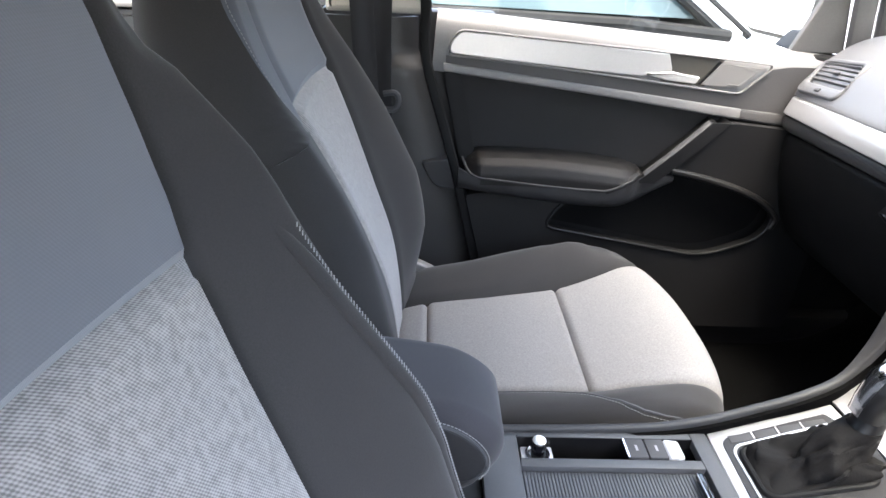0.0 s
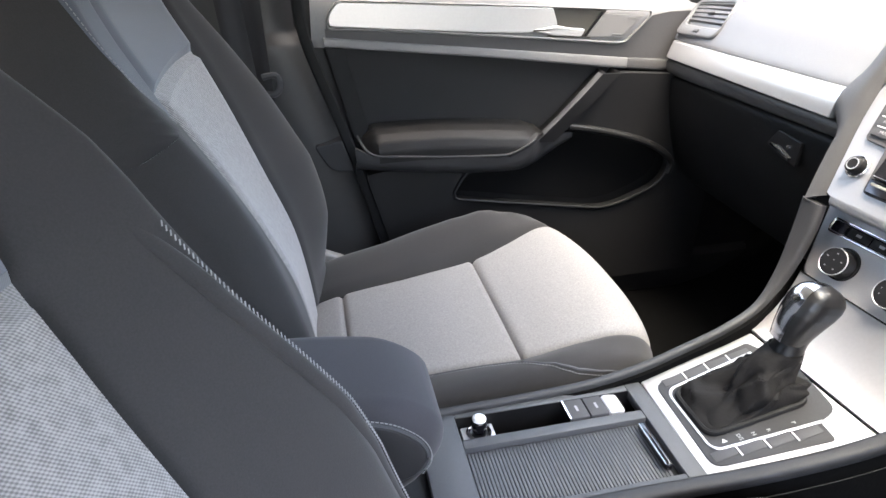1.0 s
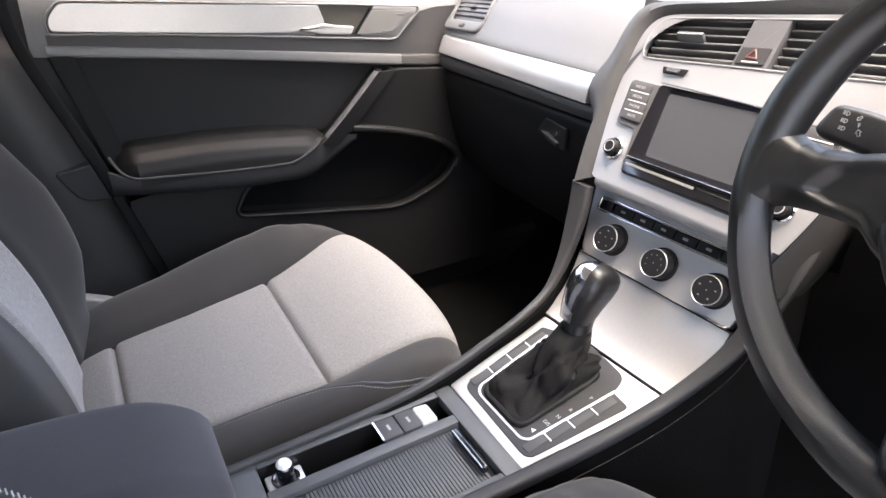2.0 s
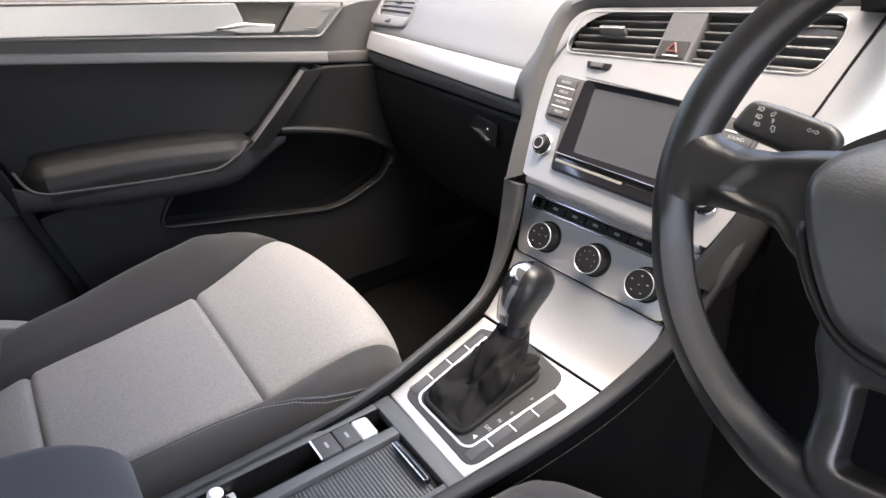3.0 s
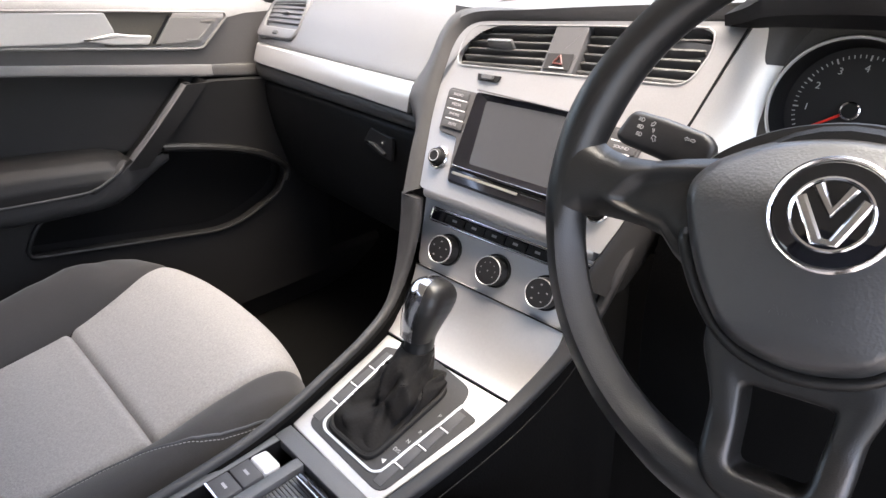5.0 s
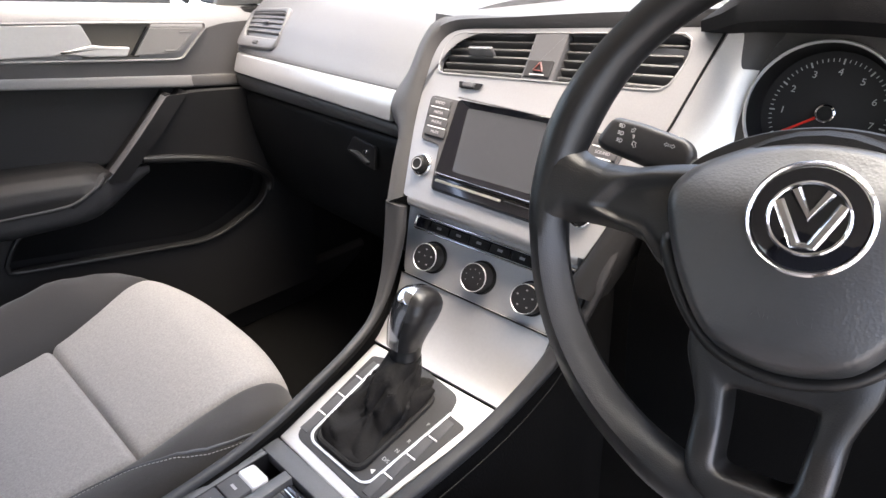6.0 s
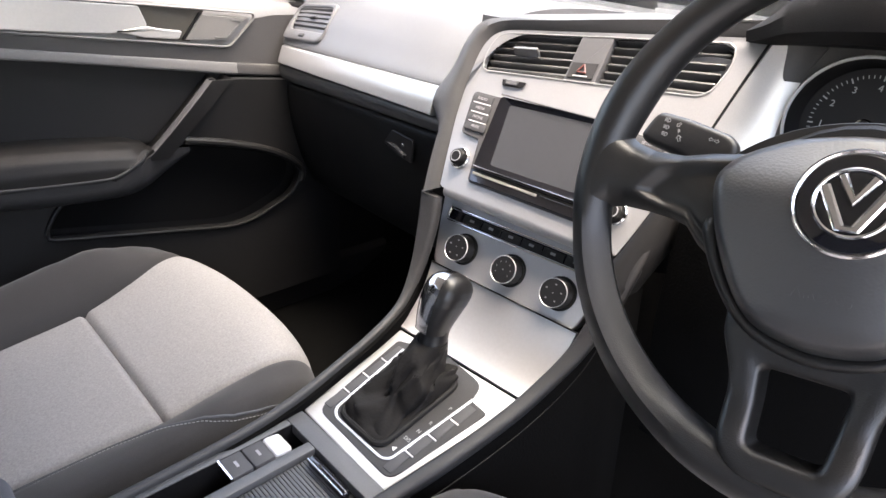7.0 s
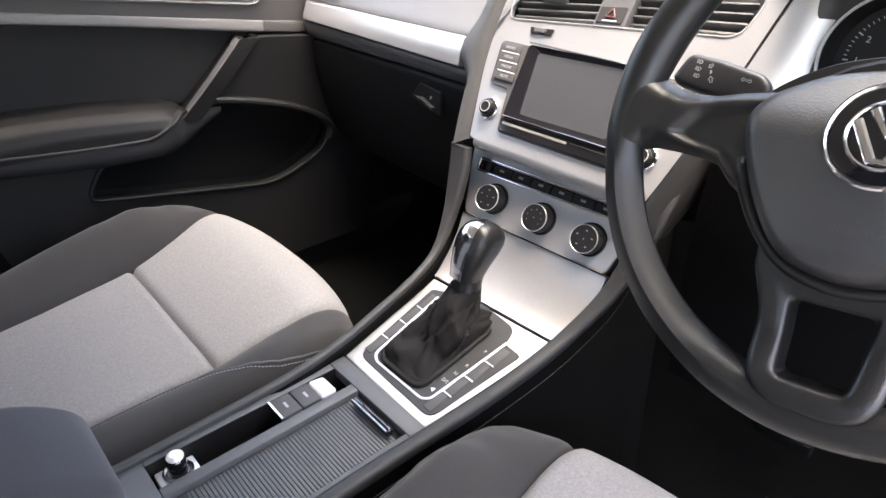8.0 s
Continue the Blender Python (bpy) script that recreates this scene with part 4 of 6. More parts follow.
bm = B()
tube(bm, [F @ Vector((x, y, z)) for x, y, z in ((-0.1425, -0.0882, -0.012), (-0.1435, -0.0882, 0.0003), (-0.1340, -0.0880, 0.0004), (-0.1215, -0.0870, -0.004))], 0.0012, 0.0012, 6)
part("joint", bm, RUBBER, fas)


def side_collar(u, v):
    """The lower part of the frame beside the driver's knees."""
    s, z = [(0.02, -0.012), (0.04, -0.004), (0.15, -0.001), (0.55, -0.002), (0.88, -0.008), (1.0, -0.034)][int(round(v))]
    y = -0.110 + 0.135 * u
    a, b = 0.1235 + 0.030 * u, lerp_table(y, [(-0.11, 0.150), (-0.03, 0.170), (0.065, 0.178)])
    return F @ Vector((a + (b - a) * s, y, z))


part("side_collar", sheet(B(), side_collar, steps(0, 1, 12), steps(0, 5, 5), 0.004), CARD, fas, "dark side of the collar", 50)

# ---------- air vents ----------
def slat_vent(name, quad, n, m, label, tab=True):
    """A louvred vent in a frame; quad: its corners, from bottom left round to the right."""
    v = thing(name, label, "air vent", group="dashboard air vents")
    a, b, c, d = (Vector(q) for q in quad)
    for i in range(n):
        s = (i + 0.5) / n
        p, q = a.lerp(d, s), b.lerp(c, s)
        L = (q - p).length
        M = m @ Matrix.Translation((*((p + q) / 2), -0.0135)) @ pose(0, 0, 0, 0, 0, math.degrees(math.atan2(q.y - p.y, q.x - p.x))) @ pose(0, 0, 0, -28)
        part("slat", box(B(), (L - 0.003, 0.0034, 0.017), M, 0.0014, 2), SLAT, v)
    if tab:
        p = (a + b + c + d) / 4
        L = 0.30 * (b - a).length
        T = m @ Matrix.Translation((*(p + Vector((-0.06, 0.02)) * (b - a).length), -0.005)) @ pose(0, 0, 0, -28, 0, math.degrees(math.atan2(b.y - a.y, b.x - a.x)))
        tb = part("tab", box(B(), (L, 0.0055, 0.018), T, 0.002, 2), BLOCK, v, "grey sliding tab")
        part("tab_edge", box(B(), (L * 0.92, 0.0012, 0.0016), T @ pose(0, -0.0018, 0.0088), 0.0004, 1), SATIN, tb, "bright edge of the tab")
    return v


slat_vent("air_vent", [(-0.1345, 0.0845), (-0.020, 0.0965), (-0.020, 0.1530), (-0.1365, 0.1390)], 6, F, "black louvred air vent with a grey tab")
slat_vent("air_vent", [(0.021, 0.0995), (0.146, 0.1095), (0.152, 0.1740), (0.021, 0.1580)], 6, F, "black louvred air vent beside the hazard switch")
haz = thing("hazard_switch", "grey centre block with a red hazard button", "switch")
part("block", prism(B(), rounded([(-0.0195, 0.0955), (0.0205, 0.0995), (0.0205, 0.1568), (-0.0195, 0.1518)], 0.002), 0.040, F @ pose(0, 0, -0.0405), 0.0015), BLOCK, haz)
button = part("button", prism(B(), rounded([(-0.0165, 0.1010), (0.0160, 0.1040), (0.0160, 0.1240), (-0.0165, 0.1205)], 0.002), 0.004, F @ pose(0, 0, -0.003), 0.001), PLASTIC_MID, haz)
bm = B()
for i in range(3):
    a, b = (Vector((0.0065 * math.cos(radians(90 + 120 * k)), 0.0065 * math.sin(radians(90 + 120 * k)), 0)) for k in (i, i + 1))
    tube(bm, [F @ (Vector((0, 0.113, 0.0018)) + p) for p in (a, b)], 0.0011, seg=6)
part("triangle", bm, RED_DIM, button, "dull red warning triangle")
part("line", box(B(), (0.018, 0.0012, 0.0005), F @ pose(0, 0.1055, 0.0012, 0, 0, 5)), MARK, button)
bm = B()
for k, w in ((0.146, 0.026), (0.1405, 0.016)):
    box(bm, (w, 0.0025, 0.0004), F @ pose(0.001, k, -0.0015))
part("print", bm, MARK_DIM, haz)

# side vent at the passenger's end
SV = axes((0.3505, 0.623, 0.9415), (-0.043, -0.995, 0.086), (0.6495, 0.0376, 0.760), (-0.76, 0.09, 0.645))
side_hole = rounded([(-0.055, -0.024), (0.070, -0.027), (0.048, 0.027), (-0.064, 0.024)], [0.010, 0.012, 0.008, 0.014], 5)
v = slat_vent("air_vent", [(-0.052, -0.022), (0.066, -0.025), (0.047, 0.025), (-0.062, 0.022)], 5, SV @ pose(0, 0, 0.0105), "small slanted air vent at the end of the dashboard", False)
part("surround", soft_plate(B(), rounded([(-0.068, -0.047), (0.070, -0.049), (0.058, 0.037), (-0.074, 0.033)], [0.016, 0.020, 0.014, 0.02], 5), side_hole, 0.012, SV @ pose(0, 0, -0.0075), 0.004), PAD, v, "soft grey vent surround", 60)
part("back", prism(B(), side_hole, 0.001, SV @ pose(0, 0, -0.0010)), BLACK, v)
part("tab", box(B(), (0.020, 0.005, 0.006), SV @ pose(0.004, 0.002, 0.005, -20, 0, 2), 0.002, 2), SLAT, v, "grey sliding tab")
part("thumb_wheel", box(B(), (0.017, 0.007, 0.005), SV @ pose(0.002, -0.0375, 0.0045), 0.002), SWITCH, v)

# ---------- infotainment unit ----------
info = thing("infotainment_unit", "switched-off touch screen with black frame and side buttons", "car radio")
part("surround", prism(B(), rounded([(-0.084, -0.054), (0.084, -0.054), (0.094, 0.0), (0.124, 0.002), (0.131, 0.058), (-0.131, 0.058), (-0.124, 0.002), (-0.094, 0.0)], [0.006, 0.006, 0.004, 0.006, 0.008, 0.008, 0.006, 0.004]), 0.003, F, 0.001), SWITCH, info)
bezel = part("bezel", hole_plate(B(), rounded([(-0.0815, -0.0350), (0.0815, -0.0350), (0.0865, 0.0615), (-0.0850, 0.0585)], 0.005), rounded([(-0.0600, -0.0255), (0.0600, -0.0240), (0.0690, 0.0560), (-0.0690, 0.0510)], 0.003), 0.007, F @ pose(0, 0, 0.001), 0.002), GLOSS, info, "gloss black screen frame")
part("screen", prism(B(), [(-0.064, -0.029), (0.064, -0.029), (0.073, 0.060), (-0.073, 0.055)], 0.001, F @ pose(0, 0, 0.0050)), SCREEN, info, "grey reflective screen")
bm = B()
for y, w in ((-0.0325, 0.162), (0.0605, 0.170)):
    box(bm, (w, 0.0014, 0.004), F @ pose(0, y, 0.0085), 0.0005, 1)
part("bezel_edge", bm, CHROME, info)
part("disc_flap", prism(B(), rounded([(-0.081, -0.0520), (0.081, -0.0520), (0.085, -0.0355), (-0.085, -0.0355)], 0.002), 0.005, F, 0.001), GLOSS, info, "gloss black disc slot strip")
# cream bar painting a reflection along the left of the gloss strip
part("flap_streak", box(B(), (0.096, 0.0036, 0.002), F @ pose(-0.032, -0.0412, 0.0052), 0.0008, 1), PALE_GLINT, info, "painted cream reflection on the disc slot strip")
part("flap_streak", box(B(), (0.056, 0.0012, 0.002), F @ pose(0.048, -0.0400, 0.0052), 0.0005, 1), BLOCK, info)
for sx, texts in ((-1, ("RADIO", "MEDIA", "PHONE", "MUTE")), (1, ("SETUP", "SOUND", "CAR", "TRAFFIC"))):
    for i, tx in enumerate(texts):
        y = 0.0500 - 0.0120 * i
        b = part("button", box(B(), (0.031, 0.0105, 0.004), F @ pose(sx * (0.1115 - 0.0022 * i), y, 0.0035), 0.001, 2), SWITCH, info)
        if sx < 0 or i < 2:
            words("button_print", tx, 0.0048, F @ pose(sx * (0.1115 - 0.0022 * i), y, 0.0056), MARK_DIM, b)
        else:
            part("button_print", box(B(), (0.016, 0.003, 0.0002), F @ pose(sx * (0.1115 - 0.0022 * i), y, 0.0056)), MARK_DIM, b)
        if i:
            part("divider", box(B(), (0.027, 0.0011, 0.0012), F @ pose(sx * (0.1115 - 0.0022 * i), y + 0.006, 0.0055)), MARK, info)
    k = part("knob", lathe(B(), [(0, 0.0125), (0.0080, 0.0125), (0.0096, 0.0112), (0.0102, 0.007), (0.0108, 0.0)], F @ pose(sx * 0.1095, -0.029, 0), 32), PLASTIC, info, "black rotary knob")
    part("knob_ring", lathe(B(), [(0.0112, 0.0), (0.0140, 0.0), (0.0140, 0.003), (0.0125, 0.0045), (0.0112, 0.004)], F @ pose(sx * 0.1095, -0.029, 0), 32), CHROME, k, "chrome knob ring")
    part("knob_ring", lathe(B(), [(0.0060, 0.0127), (0.0067, 0.0131), (0.0074, 0.0127)], F @ pose(sx * 0.1095, -0.029, 0), 24), MARK_DIM, k)

# ---------- climate panel ----------
clim = thing("climate_panel", "silver heater panel with three rotary knobs", "heater controls")
H = axes((0.228, 0, 0.739), (0.07, -1, 0), (0.45, 0, 1), (-1, -0.07, 0.45))
part("panel", prism(B(), rounded([(-0.116, -0.043), (0.106, -0.043), (0.128, 0.052), (-0.140, 0.052)], [0.012, 0.012, 0.006, 0.006]), 0.012, H @ pose(0, 0, -0.012), 0.003, 3), FASCIA, clim)
part("display_slot", prism(B(), rounded([(-0.117, 0.0215), (0.112, 0.0255), (0.112, 0.0385), (-0.117, 0.0355)], 0.003), 0.002, H, 0.0008), GLOSS, clim, "gloss black button strip")
bm = B()
tube(bm, [H @ Vector((p.x, p.y, 0.001)) for p in rounded([(-0.119, 0.0195), (0.114, 0.0235), (0.114, 0.0405), (-0.119, 0.0375)], 0.004)], 0.0012, seg=6, closed=True)
part("slot_edge", bm, CHROME, clim)
bm = B()
tube(bm, [H @ Vector((x, -0.0455, -0.002)) for x in (-0.112, -0.05, 0.03, 0.108)], 0.0012, 0.0016, 6)
part("joint", bm, RUBBER, clim, "dark joint under the panel")
for i in range(6):
    x = -0.078 + 0.031 * i
    b = part("key", box(B(), (0.0285, 0.0105, 0.003), H @ pose(x, 0.0290 + 0.0005 * i, 0.0025), 0.0008, 2), PLASTIC, clim)
    part("key_print", box(B(), (0.007, 0.0032, 0.0002), H @ pose(x, 0.0295 + 0.0005 * i, 0.0042)), PRINT, b)
for i, x in enumerate((-0.076, 0.0, 0.072)):
    K = H @ pose(x, -0.0085, 0) @ Matrix.Scale(0.90, 4)
    k = part("knob", lathe(B(), [(0, 0.0215), (0.0184, 0.0215), (0.0190, 0.0205), (0.0200, 0.016), (0.0205, 0.0)], K, 40), BLACK, clim, "black rotary heater knob")
    part("knob_ring", lathe(B(), [(0.0186, 0.0214), (0.0190, 0.0219), (0.0195, 0.0213), (0.0196, 0.0202), (0.0188, 0.0200)], K, 40), RING, k, "chrome knob ring")
    part("knob_base", lathe(B(), [(0.0205, 0.0), (0.0235, 0.0), (0.0230, 0.0030), (0.0205, 0.0035)], K, 40), PLASTIC, k)
    bm = B()
    for j in range(7 if i == 1 else 5):
        a = radians(210 - (240 / 6) * j) if i == 1 else radians(90 + 72 * j)
        box(bm, (0.0010 if i == 1 else 0.0026, 0.0018, 0.0002), K @ pose(0.0115 * math.cos(a), 0.0115 * math.sin(a), 0.0217))
    box(bm, (0.0016, 0.0016, 0.0002), K @ pose(0, 0 if i else 0.002, 0.0217))
    part("knob_print", bm, PRINT, k)

# ---------- centre console ----------
con = thing("centre_console", "dark centre console with padded rails and silver panel", "centre console")
left_rail = smooth_line([(0.2060, 0.1455, 0.7925), (0.196, 0.137, 0.745), (0.180, 0.126, 0.695), (0.150, 0.113, 0.655), (0.10, 0.104, 0.632), (0.04, 0.100, 0.612), (-0.03, 0.093, 0.596), (-0.12, 0.087, 0.588), (-0.32, 0.083, 0.585), (-0.50, 0.083, 0.585)], 6)
right_rail = smooth_line([(0.250, -0.150, 0.845), (0.226, -0.146, 0.800), (0.212, -0.138, 0.745), (0.195, -0.128, 0.695), (0.160, -0.116, 0.655), (0.11, -0.106, 0.628), (0.04, -0.094, 0.606), (-0.03, -0.083, 0.591), (-0.12, -0.077, 0.585), (-0.32, -0.077, 0.583), (-0.50, -0.077, 0.583)], 6)


def rail_skin(rail, wide, deep, inner=0.0, setback=0.009):
    """A padded rail along a line: broader and set back where it meets the collar."""
    n = len(rail) - 1

    def fn(u, v):
        i = max(0, int(round(u)))
        p, d = rail[i], (rail[min(i + 1, n)] - rail[max(i - 1, 0)]).normalized()
        side = Vector((0, 1, 0))
        up = side.cross(d).normalized()
        if up.z < 0 or up.x > 0.5:
            up = -up
        k = ease((p.z - 0.64) / 0.14)
        a = 2 * math.pi * v
        c, s = math.cos(a), math.sin(a)
        q = (c ** 4 + s ** 4) ** -0.25 * (0.02 if u < 0 else 1)
        return p + side * ((wide + (0.0065 if c < 0 else 0.0012) * k) * c * q - (inner * k if c < 0 else 0) * (0.4 if u < 0 else 1)) + up * (deep * s * q - setback * k)
    return sheet(B(), fn, [-1] + steps(0, n, n), steps(0, 1, 20), 0.002)


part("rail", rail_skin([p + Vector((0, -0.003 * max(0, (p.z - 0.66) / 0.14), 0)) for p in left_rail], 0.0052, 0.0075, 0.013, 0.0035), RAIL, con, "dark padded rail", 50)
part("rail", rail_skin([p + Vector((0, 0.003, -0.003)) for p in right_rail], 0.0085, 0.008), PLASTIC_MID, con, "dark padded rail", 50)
bm = B()
tube(bm, [p + Vector((0, -0.0105, -0.022)) for p in right_rail[14:]], 0.0006, seg=5)
part("rail_seam", bm, PLASTIC, con)
for sgn, rail in ((1, left_rail), (-1, right_rail)):
    n = len(rail) - 1
    part("side", sheet(B(), (lambda rail, sgn: lambda u, v: (rail[int(round(u))].x + 0.05 * v * ease((rail[int(round(u))].x) / 0.15), rail[int(round(u))].y + sgn * (0.006 + 0.030 * v - 0.004), rail[int(round(u))].z * (1 - v) + 0.30 * v))(rail, sgn), steps(n, 0, n) if sgn > 0 else steps(0, n, n), steps(0, 1, 8), 0.012), CARPET, con, "side of the console blackened for the footwell's shade")


def ramp(u, v):
    """The silver ramp between the selector panel and the climate panel."""
    a, c, e = Vector((0.146, 0, 0.629)), Vector((0.186, 0, 0.648)), Vector((0.206, 0, 0.704))
    p = a * (1 - v) ** 2 + c * 2 * v * (1 - v) + e * v * v
    w = 0.104 + 0.008 * v
    return (p.x - 0.07 * (w * u), w * u, p.z)


bm = B()
tube(bm, [Vector(ramp(u, 1.0)) + Vector((-0.0006, 0, 0.0008)) for u in steps(-1, 1, 10)], 0.0011, 0.0011, 6)
part("ramp_joint", bm, RUBBER, con, "dark joint over the ramp")
part("ramp", sheet(B(), ramp, steps(-1, 1, 12), steps(1, 0, 14), 0.006), SATIN, con, "satin silver ramp")

G = axes((0.06, 0, 0.584 + 0.246 * 0.087), (1, 0, 0.246), (0, 1, 0), (-0.246, 0, 1))      # x ahead, y left
GX = lambda x: (x - 0.06) * 1.03
outer = [(GX(-0.026), -0.066), (GX(0.150), -0.096), (GX(0.1385), 0.101), (GX(-0.022), 0.085)]
inner = rounded([(GX(-0.014), -0.062), (GX(0.112), -0.0805), (GX(0.114), -0.054), (GX(0.139), -0.047), (GX(0.146), 0.030), (GX(0.122), 0.086), (GX(-0.010), 0.072)], [0.014, 0.006, 0.004, 0.02, 0.02, 0.004, 0.014], 4)
part("selector_panel", prism(B(), rounded(outer, 0.003), 0.006, G @ pose(0, 0, -0.006), 0.002), SATIN_PANEL, con, "satin silver selector surround")
part("selector_inlay", prism(B(), inner, 0.0012, G, 0.0006), PLASTIC_MID, con, "dark grey selector inlay")
bm = B()
tube(bm, [G @ Vector((p.x, p.y, 0.0016)) for p in rounded([(GX(0.116), -0.0545), (GX(0.004), -0.044), (GX(-0.003), -0.036), (GX(-0.003), 0.047), (GX(0.004), 0.057), (GX(0.116), 0.068)], [0, 0.02, 0.01, 0.01, 0.01, 0], 5)], 0.0019, 0.0010, 8)
part("inlay_line", bm, SATIN, con, "bright line round the gaiter")
for ys, n, x0 in ((-0.0525, 4, -0.010), (0.0685, 4, -0.002)):
    for i in range(n):
        x = x0 + 0.015 + 0.030 * i
        yy = ys - (0.114 * (x - 0.02) if ys < 0 else -0.04 * (x - 0.03))
        part("blank_key", box(B(), (0.0275, 0.0125, 0.0022), G @ pose(GX(x), yy, 0.0011), 0.001, 2), SWITCH, con, "blank grey key")
        if i:
            part("key_divider", box(B(), (0.0016, 0.012, 0.0015), G @ pose(GX(x - 0.015), yy, 0.0020)), MARK, con)
for tx, x, y, s in (("P", 0.090, -0.044, 0.0078), ("R", 0.062, -0.042, 0.0078), ("N", 0.046, -0.040, 0.0082), ("D/S", 0.031, -0.038, 0.0080), ("+", 0.036, -0.027, 0.008), ("-", 0.023, -0.028, 0.008)):
    words("selector_letter", tx, s * 0.78, G @ pose(GX(x), y, 0.0014, 0, 0, -90), MARK_MID, con)
part("selector_mark", prism(B(), [(-0.003, -0.002), (0.003, -0.002), (0, 0.003)], 0.0004, G @ pose(GX(0.014), -0.036, 0.0013)), MARK, con)

# tray frame with its slot, socket, switches and roller cover
TZ = 0.586
TR = axes((0, 0, TZ), (1, 0, 0), (0, 1, 0), (0, 0, 1))
bm = B()
for x0, x1, y0, y1 in ((-0.315, -0.268, -0.074, 0.082), (-0.046, -0.024, -0.070, 0.084), (-0.268, -0.046, 0.024, 0.038), (-0.268, -0.046, 0.072, 0.084), (-0.268, -0.046, -0.076, -0.060)):
    box(bm, (x1 - x0, y1 - y0, 0.014), pose((x0 + x1) / 2, (y0 + y1) / 2, TZ - 0.006), 0.002, 2)
part("tray_frame", bm, TRAY, con)
part("tray_well", box(B(), (0.24, 0.055, 0.004), pose(-0.155, 0.055, TZ - 0.040)), BLACK, con, "black well of the tray")
part("tray_well_wall", box(B(), (0.24, 0.004, 0.045), pose(-0.155, 0.0735, TZ - 0.022)), BLACK, con)
part("rear_box", box(B(), (0.34, 0.145, 0.26), pose(-0.48, 0.004, 0.445), 0.012), PLASTIC, con)

roller = thing("roller_cover", "ribbed grey sliding cover over the cup holders", "roller cover")
bm = B()
for i in range(52):
    box(bm, (0.0037, 0.082, 0.0040), pose(-0.264 + 0.00405 * i, -0.018, TZ - 0.008), 0.0009, 2)
part("ribs", bm, TRAY, roller)
part("tray_base", box(B(), (0.22, 0.084, 0.003), pose(-0.156, -0.018, TZ - 0.012)), PLASTIC, roller)
part("pull", box(B(), (0.009, 0.066, 0.012), pose(-0.059, -0.018, TZ + 0.001, 0, 0, 0), 0.004, 3), GLOSS, roller, "gloss black pull bar")
part("pull_edge", box(B(), (0.002, 0.062, 0.002), pose(-0.0635, -0.018, TZ + 0.006), 0.0008, 1), CHROME, roller)

plug = thing("socket_plug", "black-capped twelve volt socket with bright collar", "power socket")
part("collar", lathe(B(), [(0.0105, -0.020), (0.0150, -0.016), (0.0150, -0.009), (0.0128, -0.006), (0.0105, -0.009)], TR @ pose(-0.243, 0.055, 0), 28), CHROME, plug, "bright socket collar")
part("cap", lathe(B(), [(0, 0.012), (0.0075, 0.012), (0.0095, 0.010), (0.0098, 0.002), (0.0085, -0.004), (0.0085, -0.018)], TR @ pose(-0.243, 0.055, 0), 28), GLOSS, plug, "black socket cap")
part("cap_top", lathe(B(), [(0, 0.0150), (0.0050, 0.0148), (0.0080, 0.0125), (0.0085, 0.0105), (0.0075, 0.0102)], TR @ pose(-0.243, 0.055, 0), 28), BRIGHT, plug, "bright rounded top")
part("plinth", box(B(), (0.040, 0.030, 0.010), pose(-0.243, 0.055, TZ - 0.018), 0.002), WHITE, plug)

brake = thing("brake_switch", "grey electric parking brake and hold switches", "switch")
for x, nm in ((-0.1215, 0), (-0.0965, 1)):
    k = part("key", box(B(), (0.0240, 0.031, 0.016), pose(x, 0.0555, TZ - 0.006), 0.002, 2), SWITCH, brake)
    part("key_print", box(B(), (0.003, 0.009, 0.0003), pose(x, 0.0555, TZ + 0.0021)), MARK_DIM, k)
part("end_cap", box(B(), (0.022, 0.031, 0.016), pose(-0.0750, 0.0555, TZ - 0.005, 0, 8, 0), 0.005, 3), WHITE, brake, "bright end of the brake switch")
part("edge", box(B(), (0.002, 0.031, 0.017), pose(-0.1345, 0.0555, TZ - 0.006)), CHROME, brake)

# ---------- gear selector ----------
gear = thing("gear_selector", "automatic gear lever with black gaiter and chrome cap", "gear lever")
GB, GT = Vector((0.062, 0.014, 0.606)), Vector((0.107, 0.012, 0.672))


